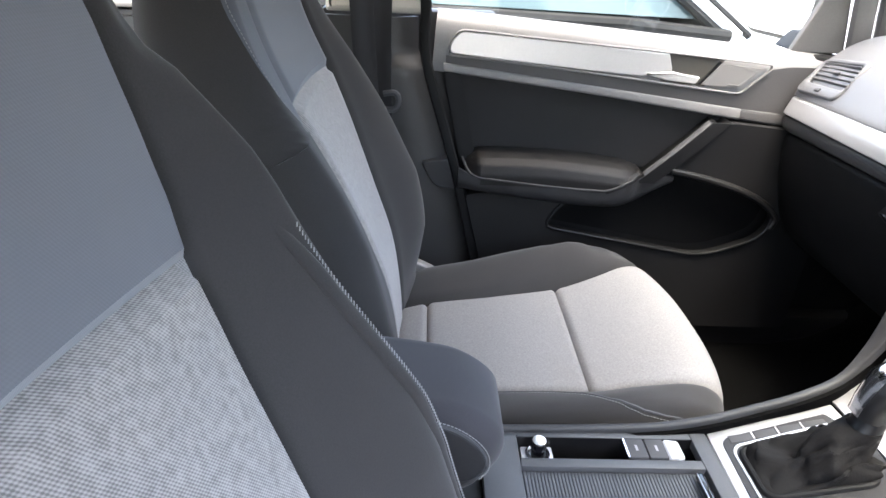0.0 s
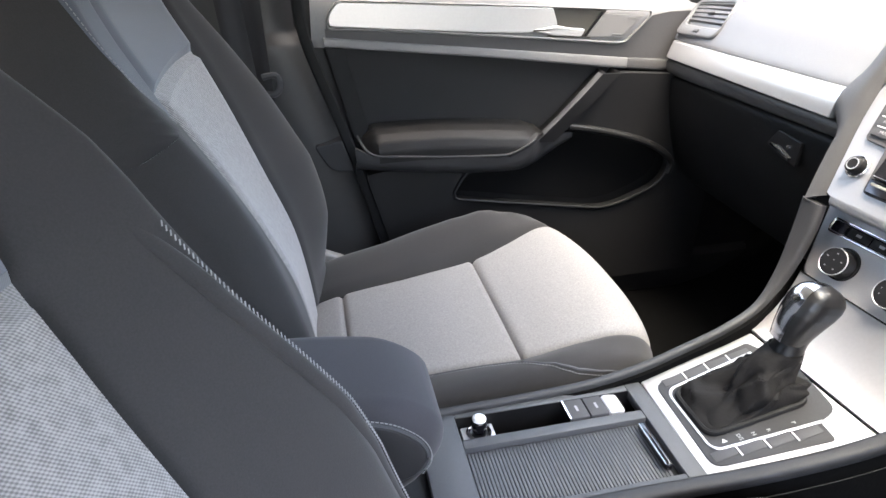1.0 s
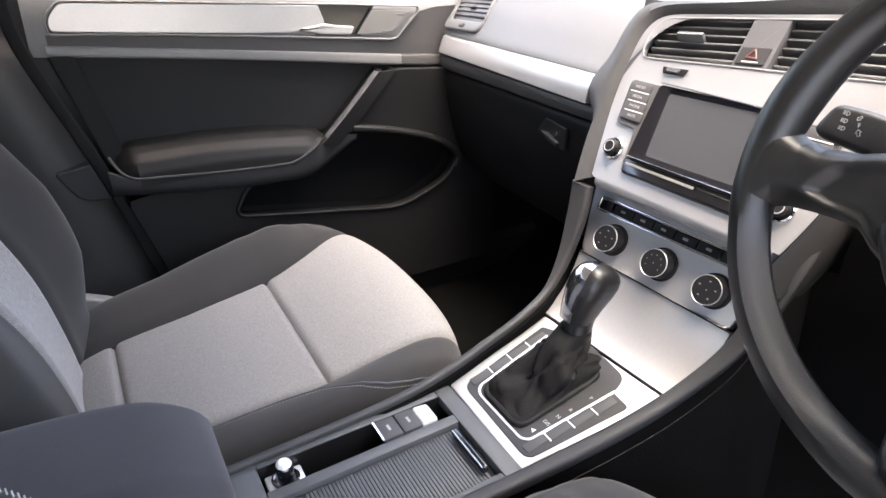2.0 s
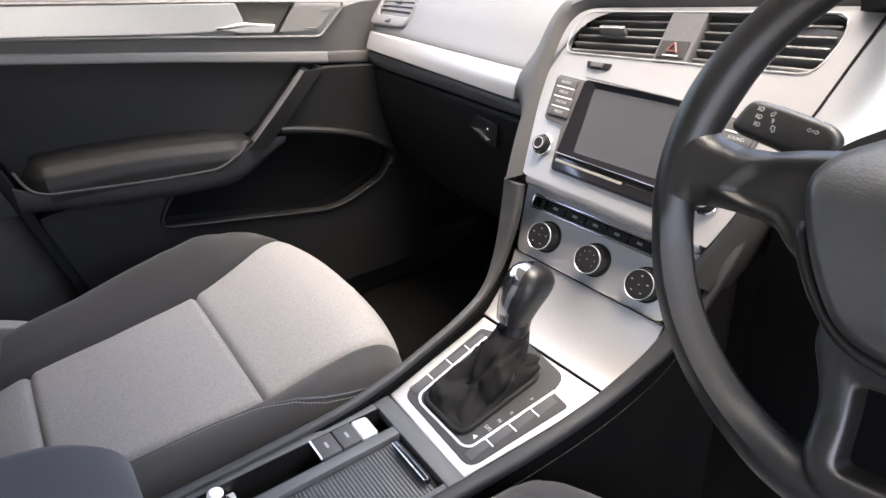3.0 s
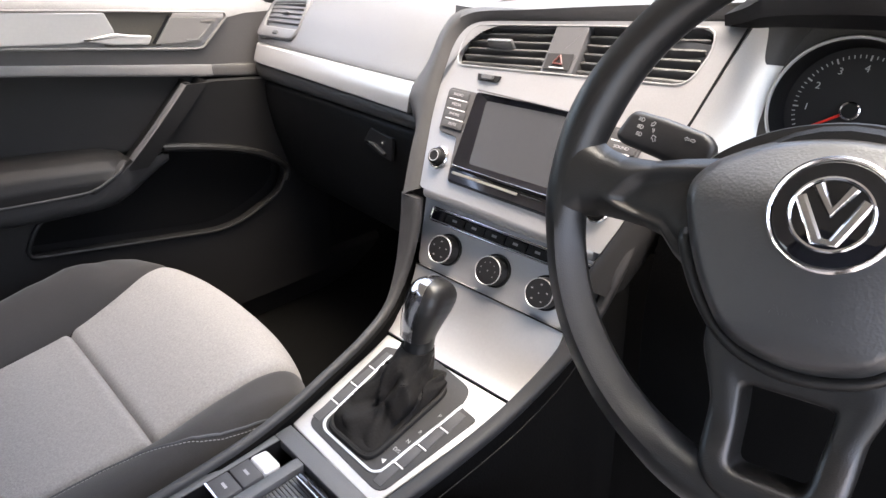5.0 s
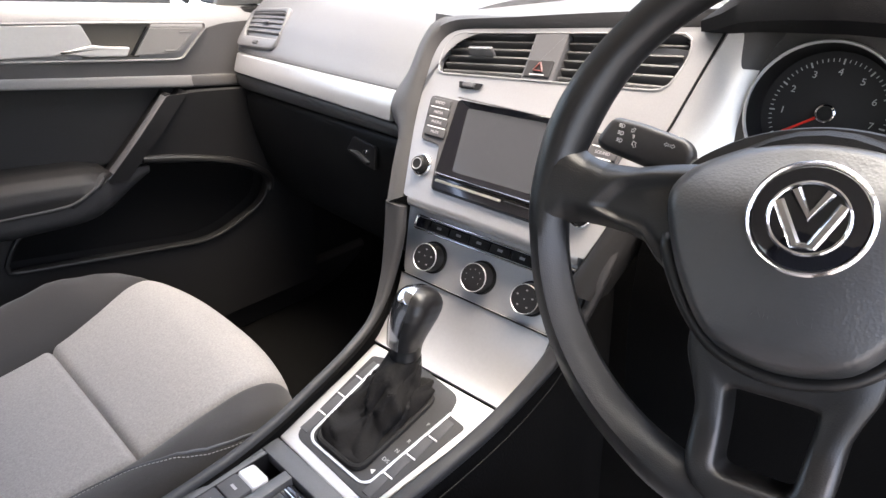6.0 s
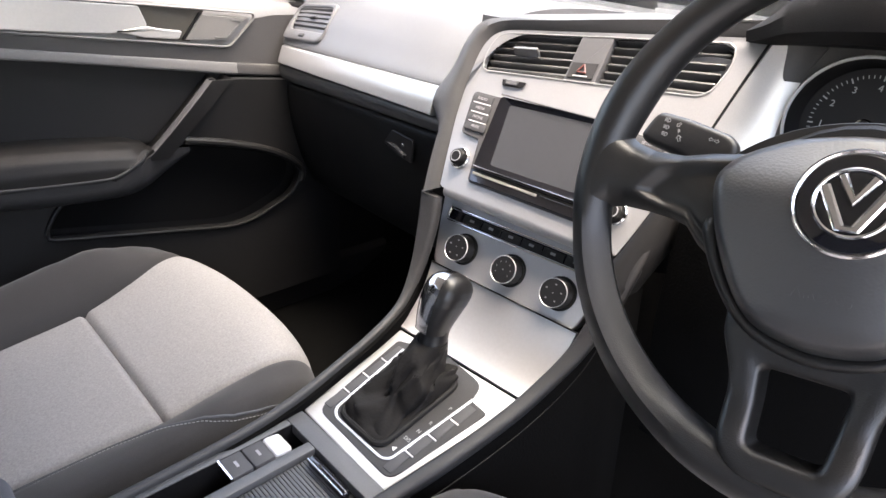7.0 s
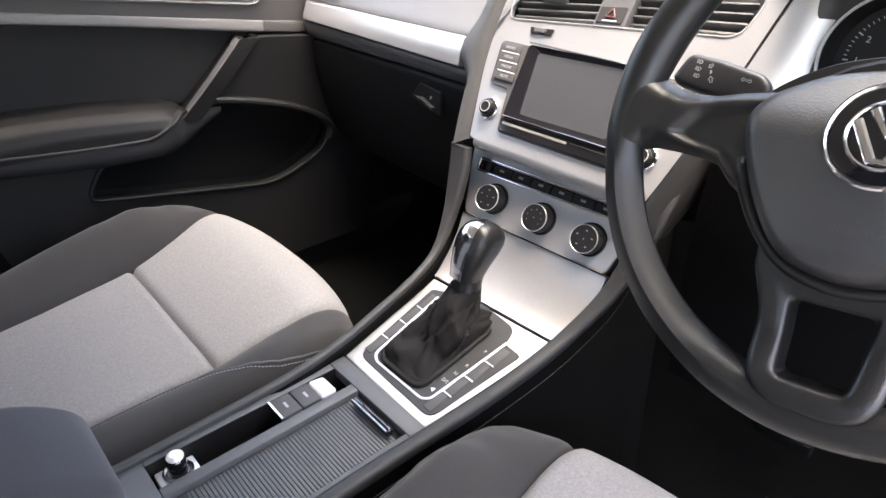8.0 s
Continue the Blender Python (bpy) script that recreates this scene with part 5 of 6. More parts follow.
def gaiter(u, v):
    """Soft leather: a slumped square base, then slanting creases that gather up to the collar."""
    a = 2 * math.pi * v
    c, s = math.cos(a), math.sin(a)
    sq = 1 / max(abs(c), abs(s)) ** 0.8
    k = lerp_table(u, [(0, 0), (0.08, -0.03), (0.18, 0.02), (0.32, 0.16), (0.50, 0.37), (0.75, 0.69), (1, 1)])
    rx, ry = 0.056 * (1 - k) + 0.0175 * k, 0.036 * (1 - k) + 0.0175 * k
    m = (1 - max(0, k)) * sq + max(0, k)
    mid = math.sin(math.pi * u ** 0.8)
    ridge = lambda q: 1 - 2 * abs(math.sin(q))
    fold = mid * (0.15 * ridge(a + 3.4 * u + 0.3 * math.sin(3 * a)) + 0.12 * ridge(1.5 * a - 3.6 * u + 1.1) + 0.09 * ridge(3 * a + 4.5 * u + 0.5) + 0.05 * ridge(4.5 * a - 8.0 * u) + 0.05 * ridge(2 * a + 9.0 * u + 0.8))
    fold = fold * ease((u - 0.14) / 0.26) + 0.012 * math.sin(7 * a + 11 * u) * math.sin(16 * u + 2 * a) * mid
    fold += mid * (0.10 * noise.noise((2.2 * c, 2.2 * s, 5.5 * u)) + 0.06 * noise.noise((5 * c, 5 * s, 9 * u + 3)))
    z = lerp_table(u, [(0, 0), (0.08, 0.09), (0.18, 0.17), (0.32, 0.29), (0.50, 0.48), (1, 1)])
    p = GB.lerp(GT, z)
    lift = 0.246 * rx * c * m * (1 - max(0, k)) + mid * (0.006 * ridge(a + 3 * u + 0.4) + 0.005 * ridge(1.5 * a - 5.2 * u))
    return (p.x + rx * c * m * (1 + fold), p.y + ry * s * m * (1 + fold), p.z + lift)


part("gaiter", sheet(B(), gaiter, steps(0, 1, 48), steps(0, 1, 110), 0.002), LEATHER, gear, "creased black leather gaiter", 28)
bm = B()
tube(bm, [G @ Vector((p.x, p.y, 0.003)) for p in rounded([(GX(0.003), -0.025), (GX(0.122), -0.027), (GX(0.122), 0.053), (GX(0.003), 0.050)], 0.016, 5)], 0.0035, 0.004, 8, True)
part("gaiter_frame", bm, RUBBER, gear)
LV = axes((0.107, 0.012, 0.662), (0, -1, 0), (1, 0, -0.20), (0.20, 0, 1))       # x to the driver's side, y ahead, z up the lever


def grip(u, v, grow=0.0):
    """The handle: a neck that swells into a squared, forward-leaning head with a slanting top."""
    a = 2 * math.pi * v
    r = lerp_table(u, [(0, 0.0165), (0.20, 0.0180), (0.40, 0.0215), (0.60, 0.0250), (0.72, 0.0258), (0.82, 0.0246), (0.90, 0.0210), (0.95, 0.0165), (0.985, 0.0095), (1, 0.0006)]) + grow
    c, s = math.cos(a), math.sin(a)
    q = (abs(c) ** 3 + abs(s) ** 3) ** (-1 / 3)
    ahead = 0.014 * ease((u - 0.15) / 0.85)
    return LV @ Vector((r * c * q * 0.84, r * s * q * 0.98 + ahead - 0.004, 0.012 + 0.080 * u - 0.10 * s * r * ease((u - 0.6) / 0.4)))


part("collar", lathe(B(), [(0.0165, -0.010), (0.0195, -0.006), (0.0195, 0.004), (0.0175, 0.008), (0.0168, 0.030), (0.015, 0.030)], LV, 28), BLACK, gear, "black collar under the knob")
knob = part("knob", sheet(B(), grip, [i / 60 for i in range(8, 54)] + [0.92, 0.94, 0.955, 0.97, 0.98, 0.99, 1], steps(0, 1, 48), 0.002), KNOB, gear, "black satin gear knob")
part("cap", sheet(B(), lambda u, v: grip(u, v + 0.03 * (1 - u), 0.0011), steps(0.14, 0.975, 30), steps(0.50, 0.80, 18), 0.002), CHROME, knob, "chrome cap on the gear knob")
part("cap_top", sheet(B(), lambda u, v: grip(u, v, 0.0009), steps(0.90, 0.998, 10), steps(0.30, 0.80, 24), 0.002), CHROME, knob, "chrome top of the knob")
bm = B()
tube(bm, [LV @ (LV.inverted() @ grip(0.30 + 0.55 * math.sin(math.pi * s) ** 0.7, 0.74 + 0.42 * s, 0.0006)) for s in steps(0, 1, 30)], 0.0008, seg=6)
part("seam", bm, PLASTIC_MID, knob)
# ---------- centre armrest ----------
def pillow(bm, outline, m, half, r, seg=4):
    """A body of the given outline, half thick to both sides, with rounded rims."""
    area = sum(outline[i - 1][0] * outline[i][1] - outline[i][0] * outline[i - 1][1] for i in range(len(outline)))
    pts = [Vector(p) for p in (outline if area > 0 else outline[::-1])]
    n = len(pts)
    rings = []
    zs = [(-half + r - r * math.sin(math.pi / 2 * k / seg), r - r * math.cos(math.pi / 2 * k / seg)) for k in range(seg, -1, -1)]
    zs += [(-z, off) for z, off in reversed(zs)]
    for z, off in zs:
        row = []
        for i in range(n):
            d = (pts[i] - pts[i - 1]).normalized() + (pts[(i + 1) % n] - pts[i]).normalized()
            nr = Vector((-d.y, d.x)).normalized()
            q = pts[i] + nr * off
            row.append(bm.verts.new(m @ Vector((q.x, q.y, z))))
        rings.append(row)
    for a, b in zip(rings, rings[1:]):
        for i in range(n):
            bm.faces.new((a[i - 1], a[i], b[i], b[i - 1]))
    for row in (rings[0][::-1], rings[-1]):
        bm.faces.new(row)
    return bm


SIDE = axes((0, 0.014, 0), (1, 0, 0), (0, 0, 1), (0, -1, 0))
arm = thing("console_armrest", "blue-grey cloth centre armrest with a stitched seam", "armrest")
def round_front(p):
    """Draws the armrest's front corners back in plan."""
    return Vector((p[0] - 0.015 * min(1, abs(p[1] - 0.014) / 0.064) ** 2.6 * ease((p[0] + 0.42) / 0.10), p[1], p[2]))


def rounded_front(bm, amount=1.0):
    for v in bm.verts:
        v.co = v.co.lerp(round_front(v.co), amount)
    return bm


part("pad", rounded_front(pillow(B(), resample(rounded([(-0.62, 0.750), (-0.42, 0.740), (-0.335, 0.727), (-0.294, 0.692), (-0.300, 0.645), (-0.345, 0.628), (-0.62, 0.655)], [0.03, 0.06, 0.055, 0.035, 0.025, 0.02, 0.02], 8), 90), SIDE, 0.064, 0.022, 10)), CLOTH_ARM, arm, "blue-grey cloth armrest pad")
part("base", rounded_front(pillow(B(), resample(rounded([(-0.61, 0.690), (-0.333, 0.670), (-0.312, 0.660), (-0.316, 0.630), (-0.355, 0.606), (-0.61, 0.60)], [0.02, 0, 0.015, 0.02, 0.03, 0.02], 6), 50), SIDE, 0.0575, 0.012, 4), 0.6), CLOTH, arm)
arch = smooth_line([(-0.56, 0.727, 0), (-0.46, 0.723, 0), (-0.400, 0.7205, 0), (-0.370, 0.7175, 0), (-0.342, 0.709, 0), (-0.322, 0.695, 0), (-0.310, 0.678, 0), (-0.308, 0.660, 0), (-0.318, 0.645, 0)], 6)
part("side_panel", rounded_front(pillow(B(), resample([(p.x, p.y) for p in arch] + [(-0.34, 0.637), (-0.56, 0.655)], 90), SIDE @ pose(0, 0, 0.0595), 0.006, 0.003, 4)), PLASTIC_MID, arm, "dark side of the armrest")


def beside_arch(out, y):
    """The arch drawn a little wider, laid on the near side of the pad."""
    line = []
    for a, b in zip(arch, arch[1:]):
        d = (b - a).normalized()
        line.append(round_front((a.x - d.y * out, y, a.y + d.x * out)))
    return line


bm = B()
tube(bm, beside_arch(0.0008, -0.0496), 0.0016, seg=6)
part("piping", bm, PIPING, arm)


def stitches(bm, line, length, gap, w, lift, slant=Vector((0, 0, 0))):
    """A row of thread stitches along a line, laid across it by slant."""
    n = max(2, int(sum((b - a).length for a, b in zip(line, line[1:])) / gap))
    pts = resample(line, n, False)
    for a, b in zip(pts, pts[1:]):
        d = (b - a).normalized()
        c = (a + b) / 2 + lift
        tube(bm, [c - d * length / 2 - slant, c + d * length / 2 + slant], w, seg=5)
    return bm


part("stitching", stitches(B(), beside_arch(0.0042, -0.0492), 0.0030, 0.0042, 0.0006, Vector((0, -0.0003, 0))), THREAD, arm, "pale stitching")

# ---------- front seats ----------
def pick(line, s):
    """A point at index s (fractional) of a line."""
    i = min(int(s), len(line) - 2)
    return line[i].lerp(line[i + 1], s - i)


def dense(n):
    """Steps from 0 to 1 that crowd towards both ends."""
    return [0.5 - 0.5 * math.cos(math.pi * i / n) for i in range(n + 1)]


def crease(d, r=0.016):
    """Depth of the dip of a padded panel at distance d from its seam."""
    k = max(0, 1 - max(0, d) / r)
    return k * k


def front_seat(name, label, cy, dx, back, pale_top, near, tall_in, tall_out, broad, sewn):
    """A cloth seat: cushion and backrest, each with an inset between two bolsters; near: the side of the tunnel, +1 or -1."""
    st = thing(name, label, "car seat", group="front seats")
    cl = smooth_line([(x + dx, z + (0.008 if sewn else 0), 0) for x, z in ((-0.44, 0.515), (-0.38, 0.533), (-0.26, 0.546), (-0.14, 0.555), (-0.05, 0.576), (0.010, 0.587), (0.052, 0.579), (0.077, 0.548), (0.082, 0.49), (0.070, 0.40))], 5)
    n = len(cl) - 1
    seam = 15.0        # where the cross seam lies along the line

    def half_w(p, side=-1):
        """Half the width of the woven panel; it widens more on the side of the door."""
        if side == near:
            return lerp_table(p.x - dx, [(-0.40, 0.140), (-0.24, 0.155), (-0.14, 0.164), (-0.02, 0.170), (0.05, 0.172)])
        return lerp_table(p.x - dx, [(-0.40, 0.105), (-0.27, 0.113), (-0.135, 0.134), (-0.056, 0.150), (0.04, 0.178)])

    def cushion(s, t, lift=0.0):
        p = pick(cl, s)
        k = min(1, abs(t) / 0.25)
        f = ease((p.x - dx + 0.16) / 0.20)
        side = -1 if t < 0 else 1
        w = half_w(p, side)
        q = max(0, (abs(t) - w) / (0.25 - w))
        high = lerp_table(p.x - dx, [(-0.40, 0.012), (-0.30, 0.022), (-0.22, 0.038), (-0.16, 0.048), (-0.10, 0.047), (-0.06, 0.034), (-0.02, 0.016), (0.03, 0.002), (0.08, -0.004)])
        h = high * (1.2 if sewn else 0.62 if side == near else 1) * math.sin(math.pi * min(1, q * 0.78)) - (0.004 if sewn else 0.018) * ease((q - 0.66) / 0.34)
        return Vector((p.x - 0.062 * f * k ** 2.6, cy + t, p.y + h + lift))

    def inset(s0, s1):
        def fn(u, v):
            s = s0 + (s1 - s0) * u
            p = pick(cl, s)
            k = 2 * v - 1
            w = half_w(p, -1 if k < 0 else 1)
            t = k * w
            d = min((p - pick(cl, k)).length for k in (seam, 5.0))
            return cushion(s, t, 0.004 - 0.010 * crease(w - abs(t), 0.012) - 0.009 * crease(d, 0.010))
        return fn

    part("cushion_inset", sheet(B(), inset(1.0, 5.0), dense(12), dense(26), 0.03), CLOTH_SEAT, st, "pale grey woven seat panel")
    part("cushion_inset", sheet(B(), inset(5.0, seam), dense(34), dense(30), 0.03), CLOTH_SEAT, st, "pale grey woven seat panel")
    part("cushion_inset", sheet(B(), inset(seam, n - 8.5), dense(40), dense(30), 0.03), CLOTH_SEAT, st, "pale grey woven seat panel")
    for sg in (-1, 1):
        def bol(u, v, sg=sg):
            s = 1.0 + (n - 1.5) * u
            w = half_w(pick(cl, s), sg)
            t = sg * (w + (0.25 - w) * v)
            return cushion(s, t, 0.004 - 0.012 * crease(abs(t) - w) - 0.006 * crease(0.25 - abs(t), 0.02))
        part("cushion_bolster", sheet(B(), (lambda u, v: bol(u, v)) if sg > 0 else (lambda u, v: bol(u, 1 - v)), steps(0, 1, 40), steps(0, 1, 14), 0.03), CLOTH, st, "dark cloth seat bolster")

        def skirt(u, v, sg=sg):
            p = cushion(1.0 + (n - 1.5) * u, sg * 0.25)
            return (p.x, p.y + sg * (0.006 * math.sin(math.pi * v) - 0.012 * v), p.z - 0.004 - max(0.02, p.z - 0.36) * v)
        part("cushion_side", sheet(B(), (lambda u, v: skirt(u, v)) if sg > 0 else (lambda u, v: skirt(u, 1 - v)), steps(0, 1, 30), steps(0, 1, 8), 0.02), CLOTH, st)
        line = [cushion(1.0 + (n - 6) * u, sg * 0.246) + Vector((0, sg * 0.003, -0.004)) for u in steps(0.1, 1, 50)]
        bm = B()
        tube(bm, line, 0.0018, seg=6)
        part("cushion_seam", bm, PIPING, st)
        if sg == near and not sewn:
            def sewn_seam(away, up):
                """Beside the woven panel at the rear, then down round the front of the bolster."""
                pts = []
                for s in steps(2, 34, 64):
                    w = half_w(pick(cl, s), sg)
                    k = lerp_table(s, [(2, 0.10), (11, 0.12), (12.5, 0.17), (14, 0.36), (15.5, 0.60), (17, 0.74), (19, 0.82), (23, 0.87), (27, 0.90), (34, 0.93)])
                    t = w + (0.25 - w) * k
                    pts.append(cushion(s, sg * (t + away), up - 0.012 * crease(t - w) - 0.006 * crease(0.25 - t, 0.02)))
                return pts
            bm = B()
            tube(bm, sewn_seam(0.0, 0.0042), 0.0016, seg=6)
            part("side_seam", bm, PIPING, st)
            part("stitching", stitches(B(), sewn_seam(0.0038, 0.0040), 0.0028, 0.0044, 0.0005, Vector((0, 0, 0.0003))), THREAD, st, "pale stitching")
    part("hinge_cover", pillow(B(), resample(rounded([(-0.05, -0.03), (0.02, -0.02), (0.03, 0.02), (-0.03, 0.05)], 0.02), 30), axes((dx - 0.385, cy - near * 0.245, 0.505), (1, 0, 0), (0, 0, 1), (0, near, 0)), 0.012, 0.006), BAND, st, "pale grey hinge cover")
    part("plinth", box(B(), (0.40, 0.42, 0.10), pose(dx - 0.18, cy, 0.37), 0.02), PLASTIC, st, "dark plastic seat base")

    bl = smooth_line([(x, z, 0) for x, z in back], 6)
    nb = len(bl) - 1

    def wide(z):
        return lerp_table(z, broad)

    def half_b(z):
        return lerp_table(z, [(0.60, 0.120), (0.78, 0.131), (0.842, 0.138), (0.90, 0.149), (0.945, 0.158), (0.978, 0.163), (1.01, 0.175), (1.05, 0.179), (1.10, 0.180), (1.22, 0.15)] if sewn else [(0.60, 0.074), (0.78, 0.092), (0.95, 0.138), (1.10, 0.134), (1.22, 0.10)])

    def face(s, t, lift=0.0):
        p = pick(bl, s)
        a, b = pick(bl, max(0, s - 0.5)), pick(bl, min(nb, s + 0.5))
        d = (b - a).normalized()
        nr = Vector((d.y, -d.x, 0))
        w, W = half_b(p.y), wide(p.y)
        q = max(0, (abs(t) - w) / (W - w))
        H = lerp_table(p.y, tall_in if t * near > 0 else tall_out)
        h = H * ease(q / 0.78) - 0.030 * max(0, (q - 0.72) / 0.28) ** 2 + lift - 0.005 * (1 - (min(abs(t), w) / w) ** 2)
        c = p + nr * h
        return Vector((c.x, cy + t, c.y))

    split = min(range(nb * 4), key=lambda i: abs(pick(bl, i / 4).y - pale_top)) / 4
    for s0, s1, mat, lb in ((0, split, CLOTH_PALE, "pale grey woven backrest panel"), (split, nb, CLOTH_TOP, "blue-grey upper backrest panel")):
        def pan(u, v, s0=s0, s1=s1):
            bow = split - (1.7 * (0.02 + (2 * v - 1) ** 2) ** 0.5 if sewn else 0.4 * (2 * v - 1) ** 2)        # the cross seam arches up in the middle
            a, b = bow if s0 == split else s0, bow if s1 == split else s1
            s = a + (b - a) * u
            w = half_b(pick(bl, s).y)
            t = (2 * v - 1) * w
            return face(s, t, 0.003 - 0.010 * crease(min(w - abs(t), 0.022 * abs(s - bow))))
        part("back_inset", sheet(B(), lambda u, v: pan(u, 1 - v), steps(0, 1, 34), steps(0, 1, 26), 0.03), mat, st, lb)
    for sg in (-1, 1):
        def bol(u, v, sg=sg):
            s = nb * u
            z = pick(bl, s).y
            w, W = half_b(z), wide(z)
            t = sg * (w + (W - w) * v)
            return face(s, t, 0.003 - 0.011 * crease(abs(t) - w))

        def flank(u, v, sg=sg):
            s = nb * u
            W = wide(pick(bl, s).y)
            p = face(s, sg * W, 0.0)
            deep = lerp_table(p.z, [(0.60, 0.13), (0.90, 0.11), (1.10, 0.075), (1.25, 0.05)])
            return Vector((p.x - deep * v, p.y + sg * (0.008 * math.sin(math.pi * v) - 0.030 * v ** 3), p.z - 0.03 * v))

        def round_over(u, v, bol=bol, flank=flank):
            return bol(u, v) if v <= 1 else flank(u, v - 1)
        vs = steps(0, 1, 20) + steps(1.04, 2, 12)
        if sewn or sg != near:
            part("back_bolster", sheet(B(), round_over, steps(0, 1, 48), vs if sg < 0 else vs[::-1], 0.015), CLOTH, st, "dark cloth backrest bolster", 80)
        else:
            cross = min(steps(0, 1, 400), key=lambda u: abs(pick(bl, nb * u).y - pale_top + 0.033))

            def hem(u):
                """How far round the bolster the blue-tinted upper part reaches."""
                return lerp_table(pick(bl, nb * u).y, [(0.922, 0.03), (0.936, 0.26), (0.952, 0.48), (0.972, 0.66), (1.0, 0.77), (1.06, 0.88), (1.2, 1.0)])
            part("back_bolster", sheet(B(), round_over, steps(0, cross, 36), vs, 0.015), CLOTH, st, "dark cloth backrest bolster", 80)
            part("back_flank", sheet(B(), lambda u, v: round_over(u, hem(u) + (2 - hem(u)) * v), steps(cross, 1, 24), steps(0, 1, 14), 0.015), CLOTH, st, "dark cloth side of the backrest", 80)
            part("upper_bolster", sheet(B(), lambda u, v: round_over(u, hem(u) * v), steps(cross, 1, 24), steps(0, 1, 26), 0.015), CLOTH_SKY, st, "upper bolster with sky sheen put into its blue-grey", 80)
            sew_line = [round_over(u, hem(u) - 0.03) + Vector((0.0006, -0.0012, 0.0006)) for u in steps(cross, cross + 0.62 * (1 - cross), 40)]
        line = [face(nb * u, sg * lerp_table(0.83 - 0.24 * ease((u - 0.25) / 0.40), [(0, half_b(pick(bl, nb * u).y)), (1, wide(pick(bl, nb * u).y))]), 0.004) for u in steps(0.16, 0.70, 60)]
        if sewn:
            bm = B()
            tube(bm, [p + Vector((-0.001, sg * 0.0010, -0.001)) + Vector((-0.020, -sg * 0.002, 0)) * max(0, i - 43) ** 1.5 / 13 ** 1.5 for i, p in enumerate(line[:53])], 0.0056, 0.0056, seg=12)
            part("edge_roll", bm, CLOTH, st, "rolled seat edge")
        if sg == near and sewn:
            bm = stitches(B(), [p + Vector((0.0042, sg * 0.0005, 0.0016)) for p in line[:51]], 0.0016, 0.0032, 0.00042, Vector((0.0015, 0, 0.0005)), Vector((0.0002, sg * 0.0012, 0.0003)))
            part("stitching", bm, THREAD, st, "pale stitching along the seat edge")
        elif sg == near:
            bm = stitches(B(), sew_line, 0.0030, 0.0046, 0.00042, Vector((0, 0, 0)))
            part("stitching", bm, THREAD, st, "pale stitching on the flank")
    part("back_shell", sheet(B(), lambda u, v: (pick(bl, nb * u).x - lerp_table(pick(bl, nb * u).y, [(0.6, 0.10), (0.95, 0.085), (1.25, 0.055)]), cy + (2 * v - 1) * (wide(pick(bl, nb * u).y) - 0.035), pick(bl, nb * u).y - 0.02), steps(0, 1, 24), steps(0, 1, 10), 0.02), PLASTIC, st, "dark backrest shell")
    return st


front_seat("passenger_seat", "grey two-tone cloth front passenger seat beside the tunnel", 0.358, 0.0,
           [(-0.425, 0.530), (-0.430, 0.60), (-0.444, 0.686), (-0.472, 0.770), (-0.508, 0.864), (-0.549, 0.956), (-0.575, 1.014), (-0.593, 1.070), (-0.612, 1.150), (-0.637, 1.22)], 0.956, -1,
           [(0.60, 0.008), (0.69, 0.012), (0.79, 0.022), (0.86, 0.021), (0.92, 0.014), (0.97, 0.006), (1.07, 0.0), (1.2, 0.0)],
           [(0.56, 0.020), (0.645, 0.046), (0.74, 0.054), (0.855, 0.040), (0.96, 0.022), (1.03, 0.010), (1.2, 0.0)],
           [(0.60, 0.230), (0.70, 0.242), (0.93, 0.240), (1.02, 0.222), (1.10, 0.190), (1.18, 0.16), (1.24, 0.14)], False)
front_seat("driver_seat", "grey two-tone cloth driver's seat with pale stitching", -0.360, 0.045,
           [(-0.355, 0.545), (-0.378, 0.61), (-0.410, 0.700), (-0.436, 0.770), (-0.464, 0.845), (-0.500, 0.930), (-0.526, 1.000), (-0.545, 1.070), (-0.565, 1.150), (-0.590, 1.22)], 0.997, 1,
           [(0.60, 0.040), (0.70, 0.058), (0.77, 0.063), (0.82, 0.062), (0.866, 0.0555), (0.905, 0.050), (0.945, 0.045), (0.985, 0.041), (1.01, 0.036), (1.03, 0.028), (1.067, 0.010), (1.084, -0.004), (1.2, -0.02)],
           [(0.60, 0.030), (0.72, 0.052), (0.79, 0.054), (0.86, 0.045), (0.925, 0.032), (0.98, 0.022), (1.03, 0.006), (1.08, -0.012), (1.2, -0.03)],
           [(0.60, 0.235), (0.78, 0.232), (0.90, 0.227), (0.98, 0.223), (1.05, 0.219), (1.10, 0.215), (1.18, 0.195), (1.24, 0.17)], True)

# ---------- steering wheel ----------
wheel = thing("steering_wheel", "black three-spoke steering wheel with chrome-ringed badge", "steering wheel")
WA = radians(23)
Wp = axes((0.095, -0.337, 0.963), (0, -1, 0), (math.sin(WA), 0, math.cos(WA)), (-math.cos(WA), 0, math.sin(WA)))
W = Wp @ pose(0, 0, 0, 0, 0, 10)


